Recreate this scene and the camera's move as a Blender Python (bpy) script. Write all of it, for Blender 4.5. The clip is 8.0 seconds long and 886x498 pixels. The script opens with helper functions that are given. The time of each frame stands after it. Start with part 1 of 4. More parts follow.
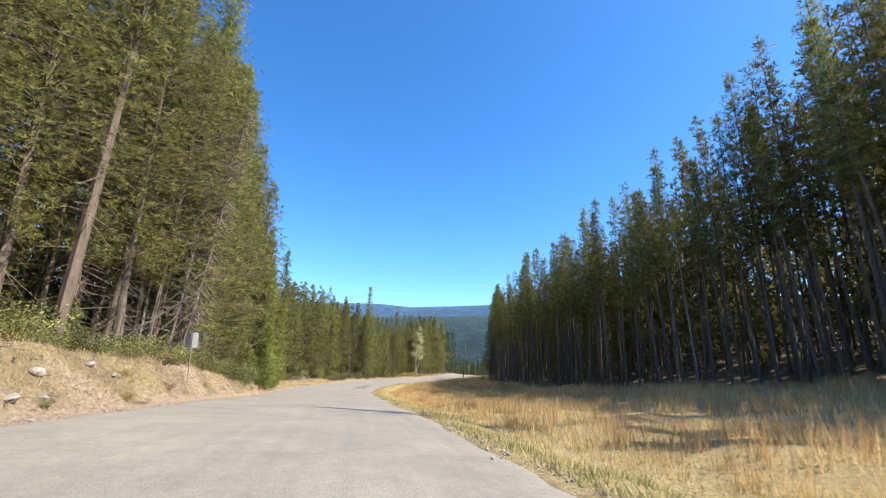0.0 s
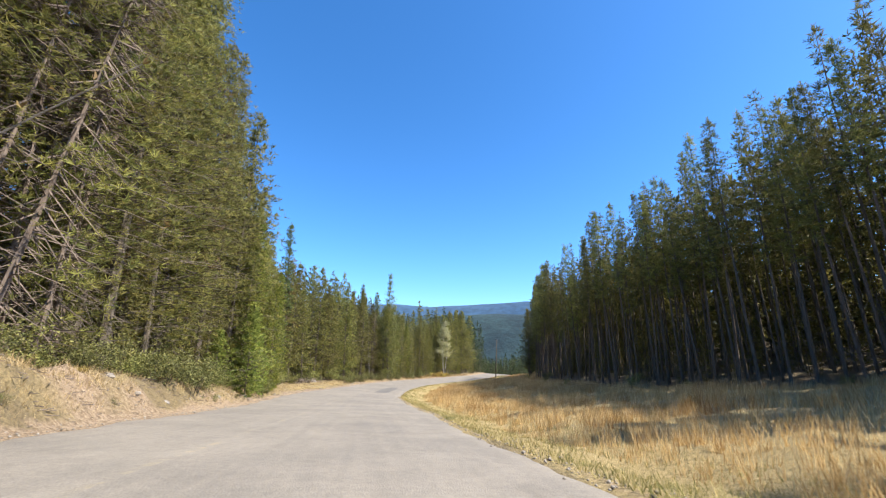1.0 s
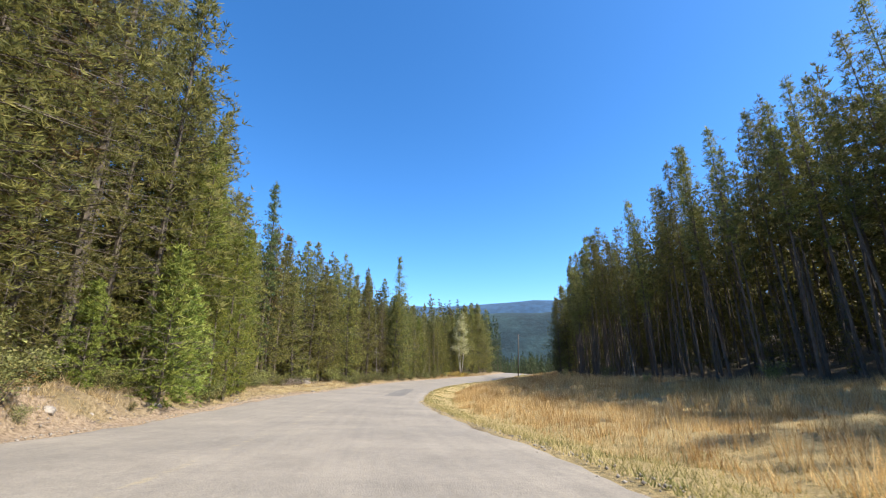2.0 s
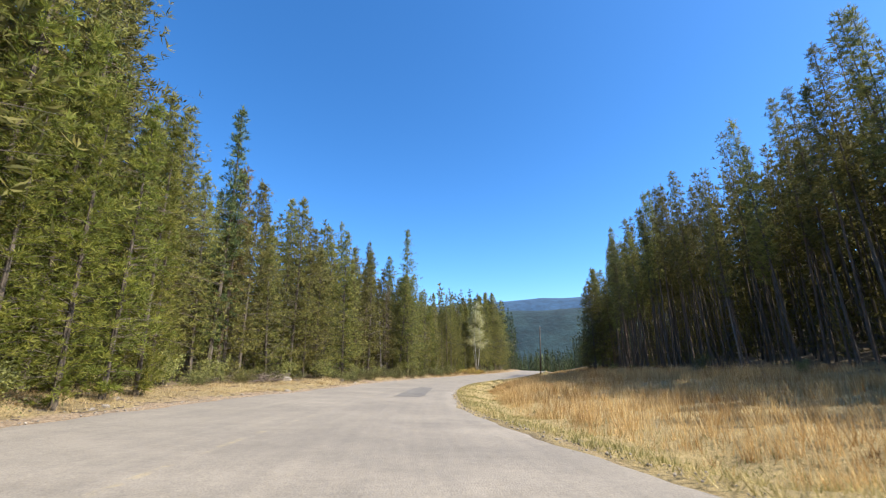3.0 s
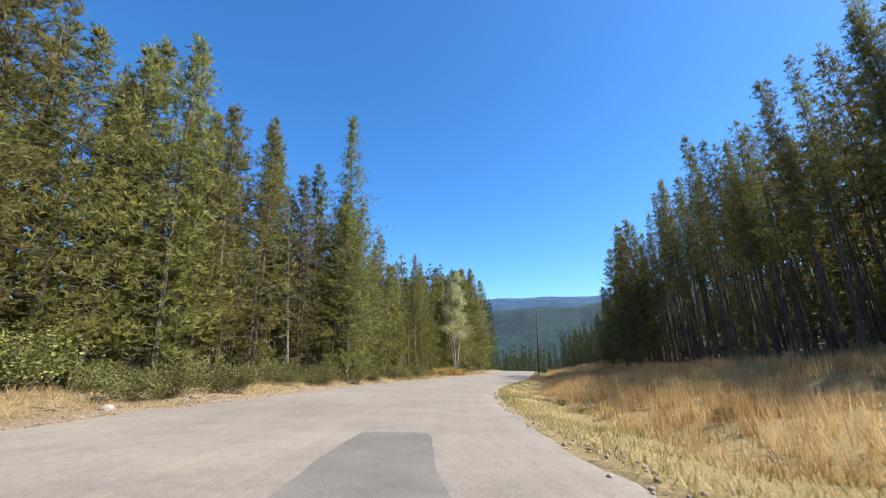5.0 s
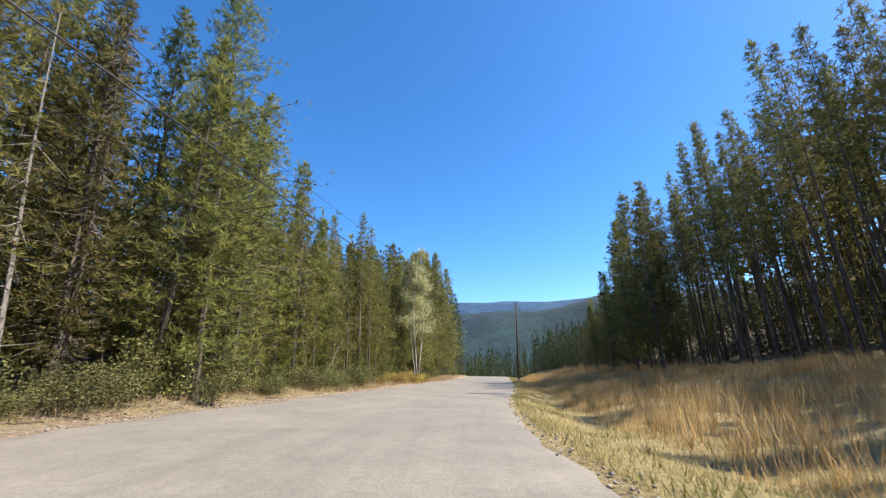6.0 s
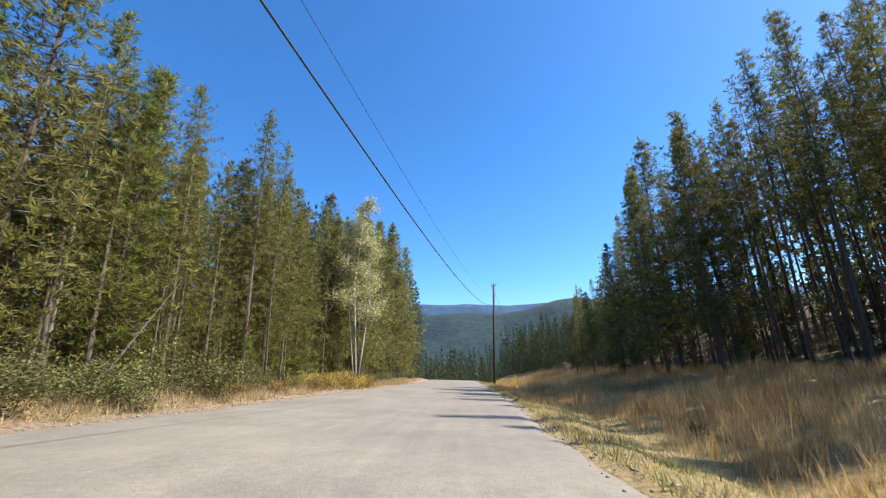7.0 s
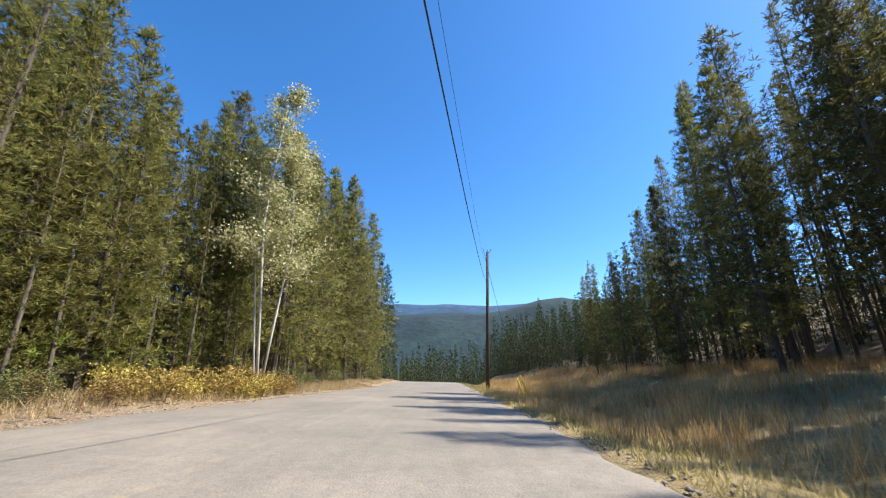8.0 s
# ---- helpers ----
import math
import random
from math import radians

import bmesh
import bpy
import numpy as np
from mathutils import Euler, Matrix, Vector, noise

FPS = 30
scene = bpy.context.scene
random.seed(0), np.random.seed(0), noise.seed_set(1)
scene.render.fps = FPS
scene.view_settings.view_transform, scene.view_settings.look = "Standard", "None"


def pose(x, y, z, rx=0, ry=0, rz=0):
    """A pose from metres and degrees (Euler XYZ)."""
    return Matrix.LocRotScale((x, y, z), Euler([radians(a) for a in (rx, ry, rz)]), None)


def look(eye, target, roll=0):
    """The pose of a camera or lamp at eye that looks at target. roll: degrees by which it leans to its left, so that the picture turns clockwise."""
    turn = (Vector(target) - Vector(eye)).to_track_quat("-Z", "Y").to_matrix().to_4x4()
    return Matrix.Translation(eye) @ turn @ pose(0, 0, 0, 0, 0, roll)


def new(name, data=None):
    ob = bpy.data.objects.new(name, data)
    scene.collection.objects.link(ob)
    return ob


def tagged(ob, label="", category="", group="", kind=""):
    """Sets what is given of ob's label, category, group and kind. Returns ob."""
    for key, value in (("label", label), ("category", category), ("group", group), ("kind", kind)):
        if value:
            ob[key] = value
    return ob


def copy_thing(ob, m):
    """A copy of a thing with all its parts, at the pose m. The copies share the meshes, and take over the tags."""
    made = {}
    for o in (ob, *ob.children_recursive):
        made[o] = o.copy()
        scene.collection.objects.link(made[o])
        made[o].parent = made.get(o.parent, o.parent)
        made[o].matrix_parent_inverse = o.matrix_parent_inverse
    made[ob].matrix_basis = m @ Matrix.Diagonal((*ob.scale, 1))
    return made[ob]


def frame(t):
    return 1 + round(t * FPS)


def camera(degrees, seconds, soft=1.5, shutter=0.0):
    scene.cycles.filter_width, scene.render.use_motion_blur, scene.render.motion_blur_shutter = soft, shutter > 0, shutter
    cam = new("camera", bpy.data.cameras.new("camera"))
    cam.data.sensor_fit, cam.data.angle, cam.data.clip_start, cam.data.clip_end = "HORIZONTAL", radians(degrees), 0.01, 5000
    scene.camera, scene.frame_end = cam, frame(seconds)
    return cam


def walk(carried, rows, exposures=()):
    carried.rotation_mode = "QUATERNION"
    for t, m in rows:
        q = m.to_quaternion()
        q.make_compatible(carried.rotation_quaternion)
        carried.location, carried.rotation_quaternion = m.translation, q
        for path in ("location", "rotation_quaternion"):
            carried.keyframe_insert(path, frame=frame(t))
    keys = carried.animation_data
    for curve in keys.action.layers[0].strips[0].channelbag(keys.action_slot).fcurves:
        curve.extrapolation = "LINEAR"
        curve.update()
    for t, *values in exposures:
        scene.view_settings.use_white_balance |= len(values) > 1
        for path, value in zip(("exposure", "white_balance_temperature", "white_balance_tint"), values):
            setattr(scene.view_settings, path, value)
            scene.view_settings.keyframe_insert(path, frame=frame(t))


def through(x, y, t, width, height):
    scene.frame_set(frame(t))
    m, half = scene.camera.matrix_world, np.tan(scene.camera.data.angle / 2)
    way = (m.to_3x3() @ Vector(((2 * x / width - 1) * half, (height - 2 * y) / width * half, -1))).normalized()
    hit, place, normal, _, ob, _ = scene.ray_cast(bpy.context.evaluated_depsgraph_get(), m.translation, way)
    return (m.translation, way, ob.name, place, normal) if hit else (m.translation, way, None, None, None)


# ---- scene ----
# ---- camera and its walk ----
cam = camera(95.0, 8.0, soft=1.2, shutter=0.06)
PATH = [
    (0.0, pose(-0.000, 0.000, 1.400, 104.689, -1.057, -8.514)),
    (0.5, pose(-0.448, 7.701, 0.923, 104.669, -0.439, -6.950)),
    (1.0, pose(-1.135, 15.093, 0.434, 104.770, 0.045, -6.036)),
    (1.5, pose(-1.711, 22.096, -0.073, 104.959, 0.470, -5.561)),
    (3.0, pose(-3.161, 42.275, -1.741, 105.103, 1.215, -4.698)),
    (3.5, pose(-3.571, 49.431, -2.157, 105.244, 1.282, -5.164)),
    (4.0, pose(-3.298, 56.573, -2.523, 105.138, 1.271, -6.477)),
    (5.5, pose(-0.988, 78.562, -3.130, 105.701, 2.286, -13.615)),
    (6.0, pose(0.821, 85.997, -3.349, 105.969, 2.179, -16.570)),
    (6.5, pose(2.779, 93.277, -3.577, 106.123, 1.872, -19.849)),
    (7.0, pose(5.398, 99.776, -3.787, 106.265, 1.643, -22.288)),
    (7.5, pose(8.338, 106.096, -3.980, 106.379, 1.583, -23.907)),
    (8.0, pose(10.984, 112.084, -4.172, 106.398, 1.512, -25.075)),
]
walk(cam, PATH, ((0.0, 1.22), (1.5, 1.15), (3.5, 1.05), (8.0, 1.06)))

# ---- sky, sun, exposure ----
SUN_TO = Vector((0.62, -0.28, 0.735)).normalized()
world = bpy.data.worlds.new("sky")
scene.world = world
world.use_nodes = True
wn = world.node_tree.nodes
sky = wn.new("ShaderNodeTexSky")
sky.sky_type, sky.sun_disc = "NISHITA", False
sky.sun_elevation = math.asin(SUN_TO.z)
sky.sun_rotation = math.atan2(SUN_TO.x, SUN_TO.y)
sky.altitude, sky.air_density, sky.dust_density, sky.ozone_density = 1200, 1.0, 1.2, 6.0
deep = wn.new("ShaderNodeHueSaturation")
deep.inputs["Saturation"].default_value = 1.2
world.node_tree.links.new(sky.outputs[0], deep.inputs["Color"])
world.node_tree.links.new(deep.outputs[0], wn["Background"].inputs[0])
wn["Background"].inputs[1].default_value = 0.14
sun = new("sun", bpy.data.lights.new("sun", "SUN"))
sun.data.energy, sun.data.angle, sun.data.color = 5.0, radians(0.7), (1.0, 0.93, 0.80)
sun.matrix_world = look(SUN_TO * 200, (0, 0, 0))

# ---- plan: the driven line, heights and forest edges, along it (s) and across it (n, to the right) ----
LINE_XY = np.array([(4.0, -60), (2.2, -30), (0.0, 0), (-0.86, 12.2), (-1.82, 23.5), (-2.62, 34.1), (-3.36, 45.1), (-3.50, 50.9), (-3.38, 56.6),
                    (-2.96, 62.4), (-2.45, 68.2), (-1.73, 74.1), (-0.66, 80.0), (0.75, 86.0), (2.36, 91.8), (4.30, 97.2), (6.56, 102.4),
                    (8.89, 107.5), (11.3, 112.6), (15.4, 121.8), (19.6, 131.0), (24.2, 141.2), (29.6, 153.1), (36.3, 168.0), (45.0, 186.0), (68.0, 222.0), (140.0, 310.0)])


def smooth_line(points, step):
    """Points laid densely along a Catmull-Rom curve."""
    out = []
    p = np.vstack([2 * points[0] - points[1], points, 2 * points[-1] - points[-2]])
    for i in range(1, len(p) - 2):
        k = max(2, int(np.linalg.norm(p[i + 1] - p[i]) / step))
        for u in np.arange(k) / k:
            out.append(0.5 * (2 * p[i] + (p[i + 1] - p[i - 1]) * u + (2 * p[i - 1] - 5 * p[i] + 4 * p[i + 1] - p[i + 2]) * u**2
                              + (3 * p[i] - p[i - 1] - 3 * p[i + 1] + p[i + 2]) * u**3))
    return np.array(out)


LINE = smooth_line(LINE_XY, 0.5)
LINE_S = np.r_[0, np.cumsum(np.linalg.norm(np.diff(LINE, axis=0), axis=1))]
LINE_S -= LINE_S[np.argmin((LINE**2).sum(1))]
LINE_T = np.gradient(LINE, LINE_S, axis=0)
LINE_T /= np.linalg.norm(LINE_T, axis=1)[:, None]


def along(x, y):
    """The plan's s and n of places x, y."""
    x, y = np.atleast_1d(x).astype(float), np.atleast_1d(y).astype(float)
    s, n = np.empty(len(x)), np.empty(len(x))
    for a in range(0, len(x), 4000):
        dx, dy = x[a:a + 4000, None] - LINE[:, 0], y[a:a + 4000, None] - LINE[:, 1]
        i = (dx * dx + dy * dy).argmin(1)
        r = np.arange(len(i))
        s[a:a + 4000] = LINE_S[i] + dx[r, i] * LINE_T[i, 0] + dy[r, i] * LINE_T[i, 1]
        n[a:a + 4000] = dx[r, i] * LINE_T[i, 1] - dy[r, i] * LINE_T[i, 0]
    return s, n


def plan(s, n):
    """The place x, y of s and n."""
    cx, cy = np.interp(s, LINE_S, LINE[:, 0]), np.interp(s, LINE_S, LINE[:, 1])
    tx, ty = np.interp(s, LINE_S, LINE_T[:, 0]), np.interp(s, LINE_S, LINE_T[:, 1])
    return cx + n * ty, cy - n * tx


ROAD_Z = ((-60, 4.2), (0, 0.40), (18, -0.77), (34, -2.08), (45, -2.92), (57, -3.50), (68, -3.86), (80, -4.17), (98, -4.70), (115, -5.17), (130, -5.45),
          (145, -5.62), (160, -5.75), (175, -6.0), (190, -7.0), (210, -9.0), (240, -12.0), (330, -20.0))
ROAD_R = ((-60, 2.7), (5, 2.75), (16, 3.0), (30, 3.35), (38, 3.95), (46, 3.9), (54, 3.2), (61, 2.3), (90, 2.1), (110, 2.0), (125, 2.8), (150, 2.8), (330, 2.8))
ROAD_L = ((-60, -6.0), (15, -6.0), (40, -7.2), (60, -8.5), (75, -7.2), (90, -7.4), (110, -7.6), (125, -7.4), (150, -5.0), (330, -5.0))
WOOD_L = ((-60, -10.5), (0, -10.5), (20, -10.6), (30, -10.5), (46, -10.6), (52, -11.0), (60, -14.0), (72, -15.5), (84, -13.0), (94, -10.5), (118, -10.5), (135, -9.5), (160, -7.5), (178, -7.5), (190, -16.0), (215, -30.0), (330, -60.0))
WOOD_R = ((-60, 30.0), (20, 31.0), (45, 28.0), (78, 23.0), (96, 21.0), (120, 20.5), (145, 18.0), (165, 17.0), (175, 12.0), (190, 9.0), (330, 9.0))
BANK_L = ((-60, 1.5), (0, 1.5), (25, 1.5), (45, 0.95), (58, 0.5), (80, 0.4), (100, 0.35), (330, 0.3))
BANK = -0.05


def curve(table, s):
    return np.interp(s, [a for a, _ in table], [b for _, b in table])


def ease(u):
    u = np.clip(u, 0, 1)
    return u * u * (3 - 2 * u)


def wobble(x, y, k, seed=0.0):
    """A cheap rolling noise of about plus or minus 1."""
    return (np.sin(x * k + 1.7 * np.sin(y * k * 0.7 + seed) + seed) + np.sin(y * k * 1.3 + 1.3 * np.sin(x * k * 0.9 + 2 * seed) + 4.0)) * 0.5


def ground_height(x, y, under_road=True):
    x, y = np.atleast_1d(x).astype(float), np.atleast_1d(y).astype(float)
    s, n = along(x, y)
    s = np.clip(s, -60, 330)
    z = curve(ROAD_Z, s)
    right, left, wood_l, wood_r, bank_l = curve(ROAD_R, s), curve(ROAD_L, s), curve(WOOD_L, s), curve(WOOD_R, s), curve(BANK_L, s)
    z = z + BANK * np.clip(n, left, right)
    if under_road:
        z = z - 0.10 * ease((n - left + 0.1) / 0.5) * ease((right + 0.1 - n) / 0.5)
    out = n - right
    ditch = -0.45 * ease(out / 2.5) + 0.30 * ease((out - 2.5) / 3) + 1.15 * ease((n - right - 4) / np.maximum(wood_r - right - 4, 3))
    z = z + np.where(out > 0, ditch + np.clip(n - wood_r, 0, 60) * 0.2, 0)
    off = left - n
    rise = bank_l * ease((off - 0.2) / np.maximum((left - wood_l - 0.8) * (0.5 + 0.5 * ease((s - 32) / 25)), 1.2)) + np.clip(wood_l - n, 0, 60) * 0.2
    z = z + np.where(off > 0, rise, 0)
    rough = np.clip(np.maximum(out, off) / 1.5, 0, 1)
    z = z + rough * (0.12 * wobble(x, y, 0.9, 1.0) + 0.08 * wobble(x, y, 2.3, 2.0) + 0.03 * wobble(x, y, 4.1, 5.0))
    # rills and slumps in the cut bank
    cut = ease((off - 0.2) / 0.8) * ease((left - wood_l + 0.5 - off) / 1.0) * ease((52 - s) / 8) * (off > 0)
    z = z + cut * (0.13 * wobble(x, y, 3.3, 7.0) + 0.10 * wobble(x + 3, y, 7.1, 1.5) + 0.06 * wobble(y, x, 11.3, 2.6))
    # the valley beyond the crest
    far = np.hypot(x - 10, y - 60)
    z = z - 55 * ease((far - 200) / 500) + ease((far - 200) / 300) * 3 * wobble(x, y, 0.02)
    return z


# ---- materials ----
def material(name):
    m = bpy.data.materials.new(name)
    m.use_nodes = True
    return m, m.node_tree.nodes, m.node_tree.links, m.node_tree.nodes["Principled BSDF"]


def ramp(nodes, stops):
    r = nodes.new("ShaderNodeValToRGB")
    while len(r.color_ramp.elements) < len(stops):
        r.color_ramp.elements.new(0.5)
    for e, (p, c) in zip(r.color_ramp.elements, stops):
        e.position, e.color = p, (*c, 1)
    return r


def noise_node(nodes, links, scale, detail=5.0, rough=0.6, coord=None):
    t = nodes.new("ShaderNodeTexNoise")
    t.inputs["Scale"].default_value, t.inputs["Detail"].default_value, t.inputs["Roughness"].default_value = scale, detail, rough
    if coord is None:
        coord = nodes.new("ShaderNodeTexCoord").outputs["Object"]
    links.new(coord, t.inputs["Vector"])
    return t


def mix(nodes, links, a, b, f, blend="MIX"):
    m = nodes.new("ShaderNodeMix")
    m.data_type, m.blend_type = "RGBA", blend
    for socket, v in ((m.inputs[6], a), (m.inputs[7], b), (m.inputs[0], f)):
        if isinstance(v, bpy.types.NodeSocket):
            links.new(v, socket)
        else:
            socket.default_value = (*v, 1) if isinstance(v, tuple) else v
    return m.outputs[2]


def bumped(nodes, links, bsdf, height, strength, distance):
    b = nodes.new("ShaderNodeBump")
    b.inputs["Strength"].default_value, b.inputs["Distance"].default_value = strength, distance
    links.new(height, b.inputs["Height"])
    links.new(b.outputs[0], bsdf.inputs["Normal"])


def rough_material(name, stops, scale, fine, roughness=0.9, bump=0.4, depth=0.02):
    """A surface of two noises: broad colour by a ramp and fine grain with relief."""
    m, nodes, links, bsdf = material(name)
    a = noise_node(nodes, links, scale)
    b = noise_node(nodes, links, fine, 6.0)
    r = ramp(nodes, stops)
    links.new(a.outputs[0], r.inputs[0])
    g = ramp(nodes, ((0.25, (0.55, 0.55, 0.55)), (0.75, (1.25, 1.25, 1.25))))
    links.new(b.outputs[0], g.inputs[0])
    links.new(mix(nodes, links, r.outputs[0], g.outputs[0], 1.0, "MULTIPLY"), bsdf.inputs["Base Color"])
    bsdf.inputs["Roughness"].default_value = roughness
    bumped(nodes, links, bsdf, b.outputs[0], bump, depth)
    return m


def leaf_material(name, dark, mid, light, through=0.25, spread=0.5, turn=(0.492, 0.528), soft=0.0, patches=None):
    """Foliage: each clump by its island, each plant by its own random, with some light passing through."""
    m, nodes, links, bsdf = material(name)
    geo, info = nodes.new("ShaderNodeNewGeometry"), nodes.new("ShaderNodeObjectInfo")
    r = ramp(nodes, ((0.0, dark), (0.5, mid), (1.0, light)))
    links.new(geo.outputs["Random Per Island"], r.inputs[0])
    shade = nodes.new("ShaderNodeMapRange")
    shade.inputs[3].default_value, shade.inputs[4].default_value = 1 - spread, 1 + spread
    links.new(info.outputs["Random"], shade.inputs[0])
    hue = nodes.new("ShaderNodeHueSaturation")
    warm = nodes.new("ShaderNodeMapRange")
    warm.inputs[3].default_value, warm.inputs[4].default_value = turn
    links.new(info.outputs["Random"], warm.inputs[0])
    links.new(warm.outputs[0], hue.inputs["Hue"])
    links.new(shade.outputs[0], hue.inputs["Value"])
    tone = r.outputs[0]
    if patches:
        # broad drifts of another growth
        drift = ramp(nodes, ((0.38, patches), (0.52, (1.0, 1.0, 1.0)), (0.70, (1.08, 1.08, 1.06))))
        links.new(noise_node(nodes, links, 0.32, 6.0, 0.65).outputs[0], drift.inputs[0])
        tone = mix(nodes, links, tone, drift.outputs[0], 1.0, "MULTIPLY")
    links.new(tone, hue.inputs["Color"])
    links.new(hue.outputs[0], bsdf.inputs["Base Color"])
    bsdf.inputs["Roughness"].default_value = 0.65
    bsdf.inputs["Specular IOR Level"].default_value = 0.25
    if soft:
        # needle clumps scatter light as one rounded mass about the trunk
        flat, unit, lean = nodes.new("ShaderNodeVectorMath"), nodes.new("ShaderNodeVectorMath"), nodes.new("ShaderNodeVectorMath")
        flat.operation, unit.operation, lean.operation = "MULTIPLY", "NORMALIZE", "MULTIPLY_ADD"
        links.new(nodes.new("ShaderNodeTexCoord").outputs["Object"], flat.inputs[0])
        flat.inputs[1].default_value = (1.0, 1.0, 0.02)
        links.new(flat.outputs[0], unit.inputs[0])
        turned = nodes.new("ShaderNodeVectorTransform")
        turned.vector_type, turned.convert_from, turned.convert_to = "VECTOR", "OBJECT", "WORLD"
        links.new(unit.outputs[0], turned.inputs[0])
        links.new(turned.outputs[0], lean.inputs[0])
        lean.inputs[1].default_value = (soft, soft, soft)
        links.new(geo.outputs["Normal"], lean.inputs[2])
        final = nodes.new("ShaderNodeVectorMath")
        final.operation = "NORMALIZE"
        links.new(lean.outputs[0], final.inputs[0])
        links.new(final.outputs[0], bsdf.inputs["Normal"])
    thin, add = nodes.new("ShaderNodeBsdfTranslucent"), nodes.new("ShaderNodeMixShader")
    links.new(hue.outputs[0], thin.inputs[0])
    add.inputs[0].default_value = through
    links.new(bsdf.outputs[0], add.inputs[1])
    links.new(thin.outputs[0], add.inputs[2])
    links.new(add.outputs[0], nodes["Material Output"].inputs[0])
    return m


def bark_material(name, dark, light, scale=6.0):
    m, nodes, links, bsdf = material(name)
    coord = nodes.new("ShaderNodeTexCoord")
    stretch = nodes.new("ShaderNodeMapping")
    stretch.inputs["Scale"].default_value = (1, 1, 0.18)
    links.new(coord.outputs["Object"], stretch.inputs[0])
    a = noise_node(nodes, links, scale * 2, 6.0, 0.7, stretch.outputs[0])
    r = ramp(nodes, ((0.32, dark), (0.68, light)))
    links.new(a.outputs[0], r.inputs[0])
    links.new(r.outputs[0], bsdf.inputs["Base Color"])
    bsdf.inputs["Roughness"].default_value = 0.95
    bumped(nodes, links, bsdf, a.outputs[0], 0.8, 0.03)
    return m


def road_material():
    m, nodes, links, bsdf = material("worn chip-seal asphalt")
    uv = nodes.new("ShaderNodeUVMap")
    uv.uv_map = "lanes"
    broad = noise_node(nodes, links, 0.35, 4.0)
    stretch = nodes.new("ShaderNodeMapping")
    stretch.inputs["Scale"].default_value = (0.05, 2.0, 1)
    links.new(uv.outputs[0], stretch.inputs[0])
    tracks = noise_node(nodes, links, 1.6, 5.0, 0.6, stretch.outputs[0])
    grain = noise_node(nodes, links, 55.0, 3.0, 0.7)
    chips = nodes.new("ShaderNodeTexVoronoi")
    chips.inputs["Scale"].default_value = 38.0
    links.new(nodes.new("ShaderNodeTexCoord").outputs["Object"], chips.inputs["Vector"])
    r = ramp(nodes, ((0.3, (0.190, 0.170, 0.146)), (0.55, (0.232, 0.206, 0.174)), (0.75, (0.276, 0.244, 0.204))))
    links.new(broad.outputs[0], r.inputs[0])
    t = ramp(nodes, ((0.32, (0.91, 0.91, 0.915)), (0.68, (1.05, 1.045, 1.035))))
    links.new(tracks.outputs[0], t.inputs[0])
    g = ramp(nodes, ((0.2, (0.65, 0.65, 0.65)), (0.8, (1.25, 1.25, 1.25))))
    links.new(grain.outputs[0], g.inputs[0])
    c = mix(nodes, links, r.outputs[0], t.outputs[0], 1.0, "MULTIPLY")
    c = mix(nodes, links, c, g.outputs[0], 1.0, "MULTIPLY")
    speck = ramp(nodes, ((0.12, (0.62, 0.60, 0.58)), (0.35, (1.0, 1.0, 1.0)), (0.75, (1.10, 1.09, 1.07))))
    links.new(chips.outputs["Distance"], speck.inputs[0])
    c = mix(nodes, links, c, speck.outputs[0], 0.75, "MULTIPLY")
    mottle = ramp(nodes, ((0.3, (0.84, 0.84, 0.845)), (0.7, (1.12, 1.115, 1.105))))
    links.new(noise_node(nodes, links, 7.0, 6.0, 0.8).outputs[0], mottle.inputs[0])
    c = mix(nodes, links, c, mottle.outputs[0], 1.0, "MULTIPLY")
    blots = noise_node(nodes, links, 1.1, 7.0, 0.72)
    stain = ramp(nodes, ((0.36, (0.88, 0.875, 0.87)), (0.5, (1.0, 1.0, 1.0)), (0.66, (1.05, 1.045, 1.035))))
    links.new(blots.outputs[0], stain.inputs[0])
    c = mix(nodes, links, c, stain.outputs[0], 0.9, "MULTIPLY")
    seam = nodes.new("ShaderNodeTexVoronoi")
    seam.feature, seam.inputs["Scale"].default_value = "DISTANCE_TO_EDGE", 0.16
    warp = noise_node(nodes, links, 0.9, 4.0)
    bend = nodes.new("ShaderNodeVectorMath")
    bend.operation = "MULTIPLY_ADD"
    links.new(warp.outputs["Color"], bend.inputs[0])
    bend.inputs[1].default_value = (2.2, 2.2, 0)
    links.new(nodes.new("ShaderNodeTexCoord").outputs["Object"], bend.inputs[2])
    links.new(bend.outputs[0], seam.inputs["Vector"])
    line = ramp(nodes, ((0.0015, (0.55, 0.54, 0.53)), (0.006, (1.0, 1.0, 1.0))))
    links.new(seam.outputs["Distance"], line.inputs[0])
    c = mix(nodes, links, c, line.outputs[0], 0.08, "MULTIPLY")
    # almost worn away centre line
    split, away = nodes.new("ShaderNodeSeparateXYZ"), nodes.new("ShaderNodeMath")
    links.new(uv.outputs[0], split.inputs[0])
    away.operation = "ADD"
    links.new(split.outputs["Y"], away.inputs[0])
    away.inputs[1].default_value = 2.65
    width = nodes.new("ShaderNodeMath")
    width.operation = "ABSOLUTE"
    links.new(away.outputs[0], width.inputs[0])
    band = ramp(nodes, ((0.05, (1, 1, 1)), (0.075, (0, 0, 0))))
    links.new(width.outputs[0], band.inputs[0])
    worn = ramp(nodes, ((0.52, (0, 0, 0)), (0.72, (0.40, 0.40, 0.40))))
    links.new(noise_node(nodes, links, 1.7, 8.0, 0.75).outputs[0], worn.inputs[0])
